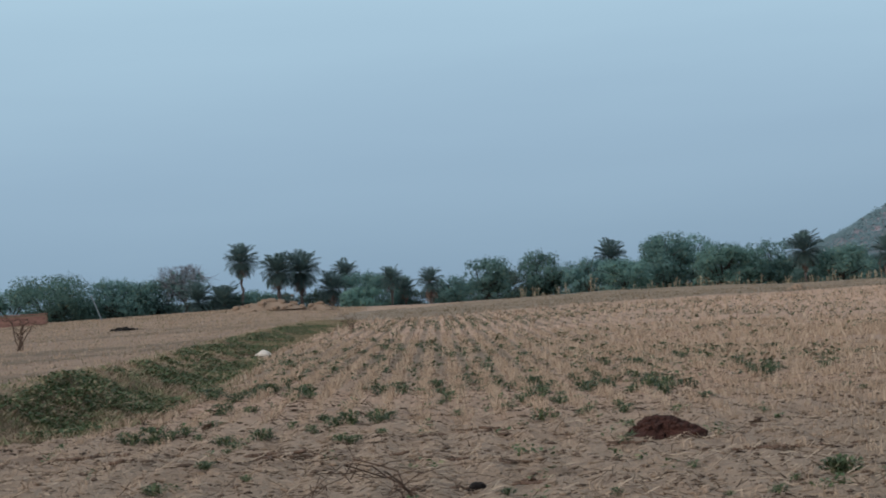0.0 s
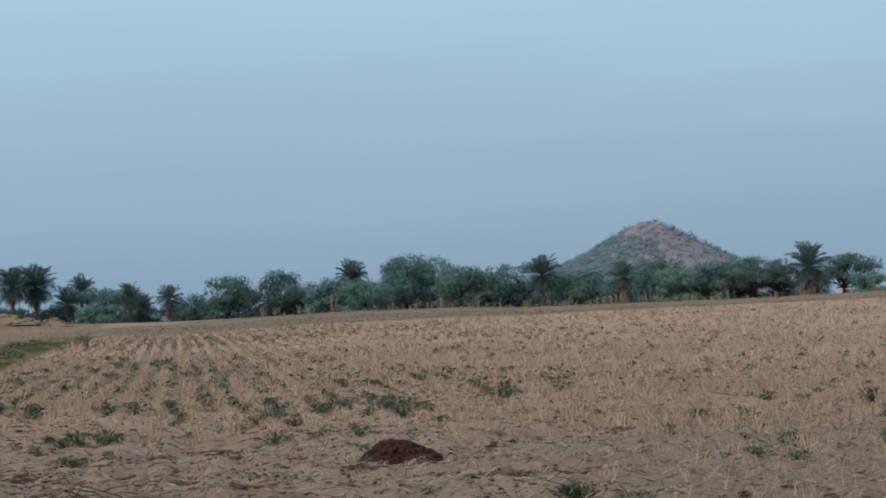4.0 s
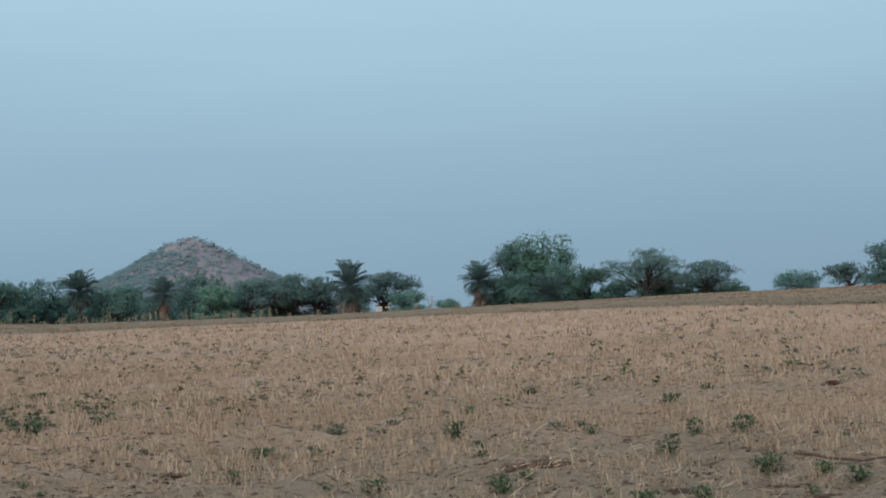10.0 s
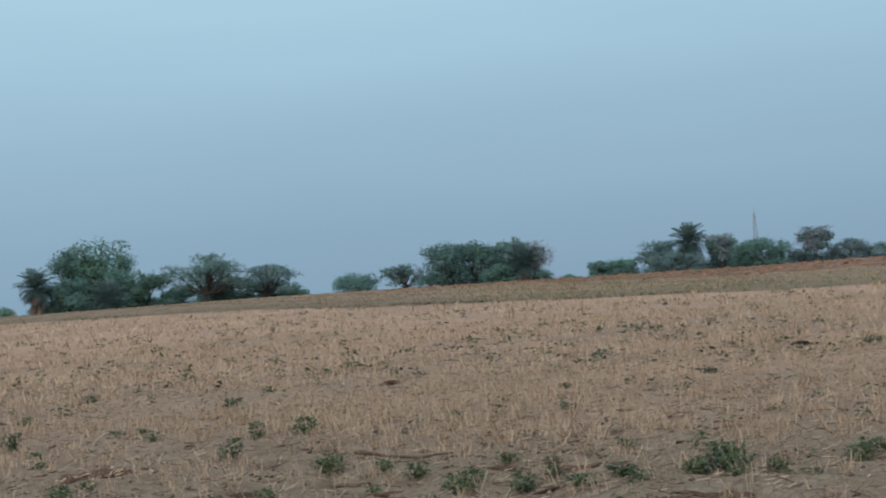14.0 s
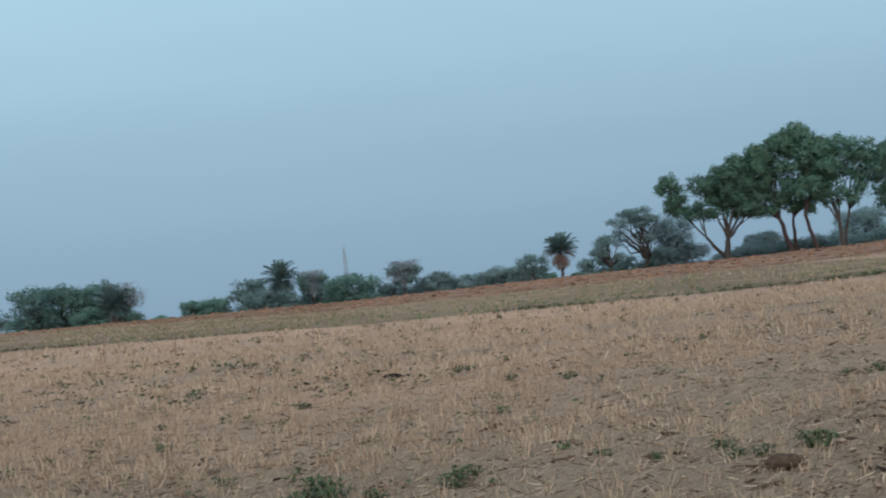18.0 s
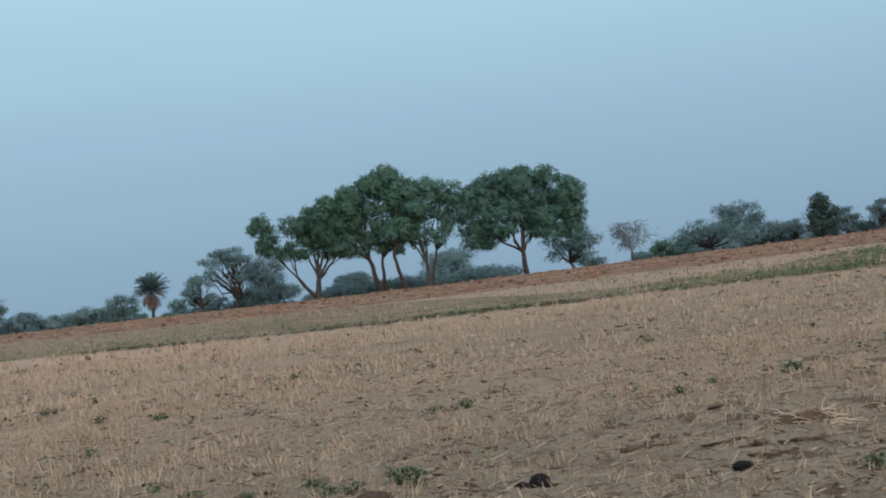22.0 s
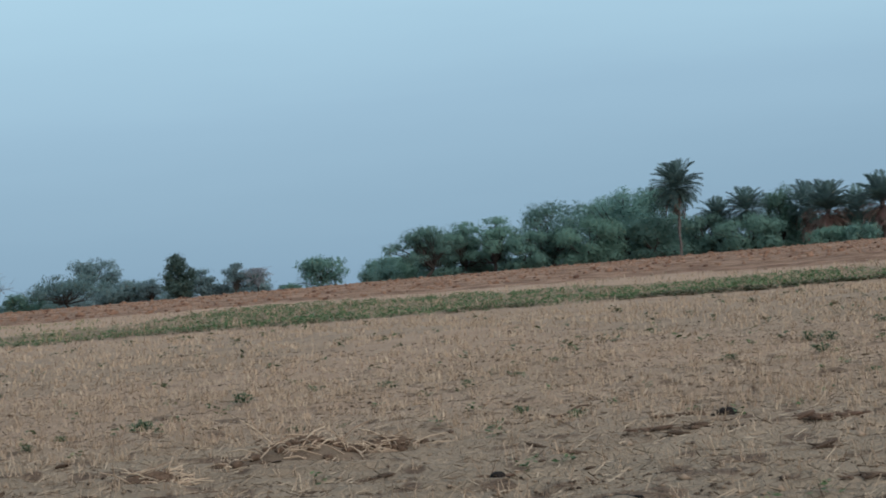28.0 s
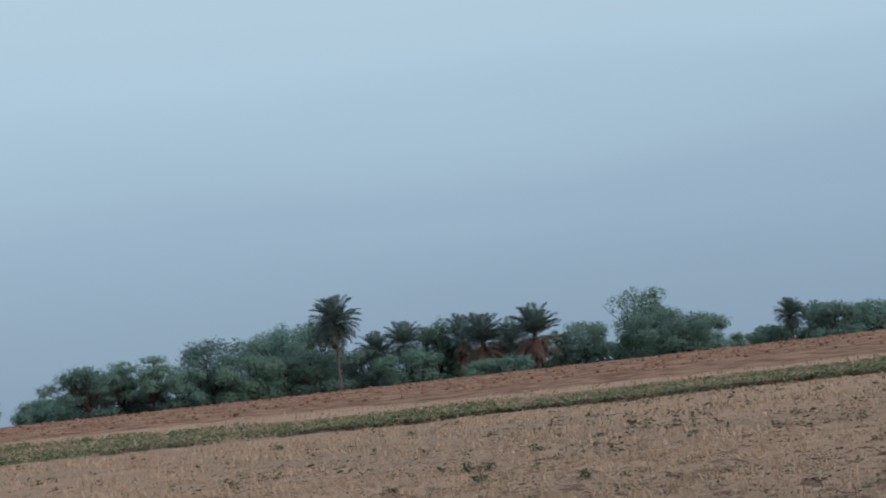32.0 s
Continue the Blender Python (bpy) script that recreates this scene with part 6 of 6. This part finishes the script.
def bank_grass():
    rng = np.random.default_rng(55)
    n = 27000
    y = 12 + 82 * rng.random(n) ** 1.5
    x = 0.3 - bank_foot(y) - np.abs(rng.normal(0, 0.85, n)) * (1 + 0.2 * rng.random(n))
    tone = fbm(x / 0.5, y / 0.9, 3, 91)
    for key, low, high, material, label in (("bank_grass", -0.07, 1, M_OLIVE, "rough olive green grass covering the bank"), ("dead_grass", -1.0, -0.05, M_DRYGRASS, "dead brown grass on the bank")):
        keep = (x > -bank_foot(y) - 2.2) & (np.hypot(x - STONE_X, y - STONE_Y) > 0.9) & (tone > low) & (tone <= high)
        kx, ky = x[keep], y[keep]
        v, f = blades(kx, ky, rng.uniform(0.03, 0.10, len(kx)), np.full(len(kx), 0.014), 5, rng, 0.08, 0.9)
        tagged(mesh_part(key, fast_mesh(key, v, f), material), label, "grass", kind="stuff")
    n = 13000
    y = 14 + 61 * rng.random(n) ** 1.3
    x = 0.2 - bank_foot(y) - rng.random(n) * 1.6
    keep = (fbm(x / 0.8, y / 1.5, 3, 95) > -0.02) & (np.hypot(x - STONE_X, y - STONE_Y) > 0.9)
    x, y = x[keep], y[keep]
    leaf_stuff("green_grass", np.degrees(np.arctan2(-x, y)), np.hypot(x, y), 9, 0.02, 0.09, M_BANKGREEN, rng, "low green plants on the bank's slope", "grass")
    n = 19000
    az, d = scatter(n, 2.5, 19, 14, 190, rng)
    x, y = -d * np.sin(np.radians(az)), d * np.cos(np.radians(az))
    keep = x < -bank_foot(y) - 1.5
    x, y = x[keep], y[keep]
    dd = np.hypot(x, y)
    v, f = blades(x, y, rng.uniform(0.03, 0.085, len(x)), 0.012 + 0.0003 * dd, 4, rng, 0.14, 0.35)
    tagged(mesh_part("fallow_grass", fast_mesh("fallow_grass", v, f), M_DRYGRASS), "dry tan grass on the fallow land", "grass", kind="stuff")


def plough_clods():
    rng = np.random.default_rng(56)
    az, d = scatter(6500, -112, -34, 94, 189, rng)
    keep = d > plough_start(az) - 1
    chunks = []
    for a, dd in zip(az[keep], d[keep]):
        x, y = -dd * math.sin(radians(a)), dd * math.cos(radians(a))
        s = rng.uniform(0.06, 0.19) * (1.7 if rng.random() < 0.06 else 1)
        chunks.append((x, y, s))
    arr = np.array(chunks)
    z = height(arr[:, 0], arr[:, 1])
    shapes = [clod_shape(rng, 1.0, np.zeros(3)) for k in range(9)]
    out = []
    for k, (x, y, s) in enumerate(arr):
        v, f = shapes[k % 9]
        out.append((v * (s, s, s * 0.8) + (x, y, z[k] + s * 0.15), f))
    v, f = joined(out)
    tagged(mesh_part("plough_clods", fast_mesh("plough_clods", v, f), M_CLOD_RED), "reddish turned clods of the ploughed field", "clods", kind="stuff")


def near_clods():
    """Loose flakes of crust on the bare soil."""
    rng = np.random.default_rng(57)
    shapes = []
    for k in range(6):
        v, f = clod_shape(rng, 1.0, np.array((0, 0, 0.25)))
        me = fast_mesh("clod", v, f)
        me.materials.append(M_FLAKE)
        shapes.append(me)
    az, d = scatter(260, -112, 15, 10, 24, rng, 0.75)
    az = np.where(np.arange(260) % 3 == 0, az, np.roll(az, 1) + rng.normal(0, 0.55, 260))
    d = np.where(np.arange(260) % 3 == 0, d, np.roll(d, 1) + rng.normal(0, 0.18, 260))
    for k in range(len(az)):
        x = -d[k] * math.sin(radians(az[k]))
        if x < -bank_foot(d[k]):
            continue
        ob = new("soil_clod", shapes[k % 6])
        s = rng.uniform(0.018, 0.06)
        ob.matrix_basis = Matrix.Translation(spot(az[k], d[k])) @ Euler((rng.normal(0, 0.2), rng.normal(0, 0.2), radians(az[k]) + rng.normal(0, 0.5))).to_matrix().to_4x4() @ Matrix.Diagonal((s * rng.uniform(1.3, 3.0), s * rng.uniform(0.8, 1.4), s * rng.uniform(0.3, 0.6), 1))
        tagged(ob, "flat dark flake of broken soil crust on the field", "clod", "broken crust flakes on the field")


def cane_mesh(seed):
    """A dry cane a metre tall with a few hanging blades."""
    rng = np.random.default_rng(seed)
    chunks = [tube([(0, 0, 0), (0.01, 0, 0.5), (0.04, 0.01, 1.0)], (0.014, 0.013, 0.018), 4)]
    for k in range(4):
        z, a = rng.uniform(0.3, 0.95), rng.uniform(0, 6.3)
        o = np.array((math.cos(a), math.sin(a), 0))
        chunks.append((np.array([(0, 0, z), (0, 0, z + 0.03), o * 0.16 + (0, 0, z + 0.04), o * 0.15 + (0, 0, z)]), np.array([[0, 1, 2, 3]])))
    me = fast_mesh("cane", *joined(chunks))
    me.materials.append(M_CANE)
    return me


CANES = [cane_mesh(300 + k) for k in range(4)]


def reeds():
    """Dry cane clumps standing along the far bund."""
    rng = np.random.default_rng(58)
    az = -2.5
    while az > -24.5:
        d = float(strip_end(az)) + rng.uniform(2, 16)
        root = base_empty("reed_clump", spot(az, d))
        tall = rng.uniform(0.4, 1.25) * (1.3 if rng.random() < 0.2 else 1)
        count = int(rng.integers(3, 8))
        for k in range(count):
            cane = new("cane", CANES[int(rng.integers(0, 4))])
            cane.parent = root
            cane.location = (rng.normal(0, 0.22), rng.normal(0, 0.22), -0.05)
            cane.rotation_euler = (rng.normal(0, 0.1), rng.normal(0, 0.1), rng.uniform(0, 6.3))
            q = tall * rng.uniform(0.5, 1.05)
            cane.scale = (1, 1, q)
        tagged(root, "clump of tall dry yellow canes on the bund", "reeds", "cane clumps along the bund")
        az -= rng.uniform(0.1, 0.42) * (1 if az > -17 else 2.2)


def dark_crumbs():
    """Clusters of dark crumbs where the crust has been broken."""
    rng = np.random.default_rng(69)
    az, d = scatter(1500, -112, 18, 8, 42, rng, 0.8)
    az[:170], d[:170] = scatter(170, -14, 18, 8.5, 24, rng, 0.8)
    per = 11
    az = np.repeat(az, per) + rng.normal(0, 0.14, 1500 * per) / np.repeat(d, per) * 57.3
    d = np.repeat(d, per) + rng.normal(0, 0.06, 1500 * per)
    ok = in_field(az, d)
    az, d = az[ok], d[ok]
    x, y = -d * np.sin(np.radians(az)), d * np.cos(np.radians(az))
    n = len(x)
    s = rng.uniform(0.007, 0.022, n) * (0.8 + 0.012 * d)
    unit = np.array([(1, 0, 0), (0, 1, 0), (-1, 0, 0), (0, -1, 0), (0, 0, 0.7), (0, 0, -0.5)])
    v = unit[None] * rng.uniform(0.5, 1.5, (n, 6, 1)) * s[:, None, None] * np.stack([rng.uniform(1, 2.2, n), np.ones(n), np.full(n, 0.8)], 1)[:, None]
    v = v + np.stack([x, y, height(x, y) + 0.2 * s], 1)[:, None]
    tri = np.array([(0, 1, 4), (1, 2, 4), (2, 3, 4), (3, 0, 4), (1, 0, 5), (2, 1, 5), (3, 2, 5), (0, 3, 5)])
    f = (tri[None] + 6 * np.arange(n)[:, None, None]).reshape(-1, 3)
    tagged(mesh_part("dark_crumbs", fast_mesh("dark_crumbs", v.reshape(-1, 3), f), M_DARKCRUMB), "dark brown crumbs of broken soil crust", "soil", kind="stuff")


def soil_crumbs():
    """Small crumbs and turned bits of soil, too many to count."""
    rng = np.random.default_rng(59)
    az, d = scatter(16500, -112, 20, 7.8, 30, rng, 0.6)
    ok = in_field(az, d)
    az, d = az[ok], d[ok]
    x, y = -d * np.sin(np.radians(az)), d * np.cos(np.radians(az))
    n = len(x)
    s = rng.uniform(0.008, 0.026, n) * (1 + 0.6 * (rng.random(n) < 0.08))
    unit = np.array([(1, 0, 0), (0, 1, 0), (-1, 0, 0), (0, -1, 0), (0, 0, 0.8), (0, 0, -0.6)])
    v = unit[None] * rng.uniform(0.6, 1.4, (n, 6, 1)) * s[:, None, None] * np.stack([rng.uniform(1, 2, n), np.ones(n), np.full(n, 0.8)], 1)[:, None]
    v = v + np.stack([x, y, height(x, y) + 0.2 * s], 1)[:, None]
    tri = np.array([(0, 1, 4), (1, 2, 4), (2, 3, 4), (3, 0, 4), (1, 0, 5), (2, 1, 5), (3, 2, 5), (0, 3, 5)])
    f = (tri[None] + 6 * np.arange(n)[:, None, None]).reshape(-1, 3)
    tagged(mesh_part("soil_crumbs", fast_mesh("soil_crumbs", v.reshape(-1, 3), f), M_CRUMB), "small dark crumbs of dry soil", "soil", kind="stuff")


soil_crumbs()
dark_crumbs()
stubble()
straw_litter()
small_plants()
row_plants()
strip_plants()
bank_grass()
plough_clods()
near_clods()
reeds()
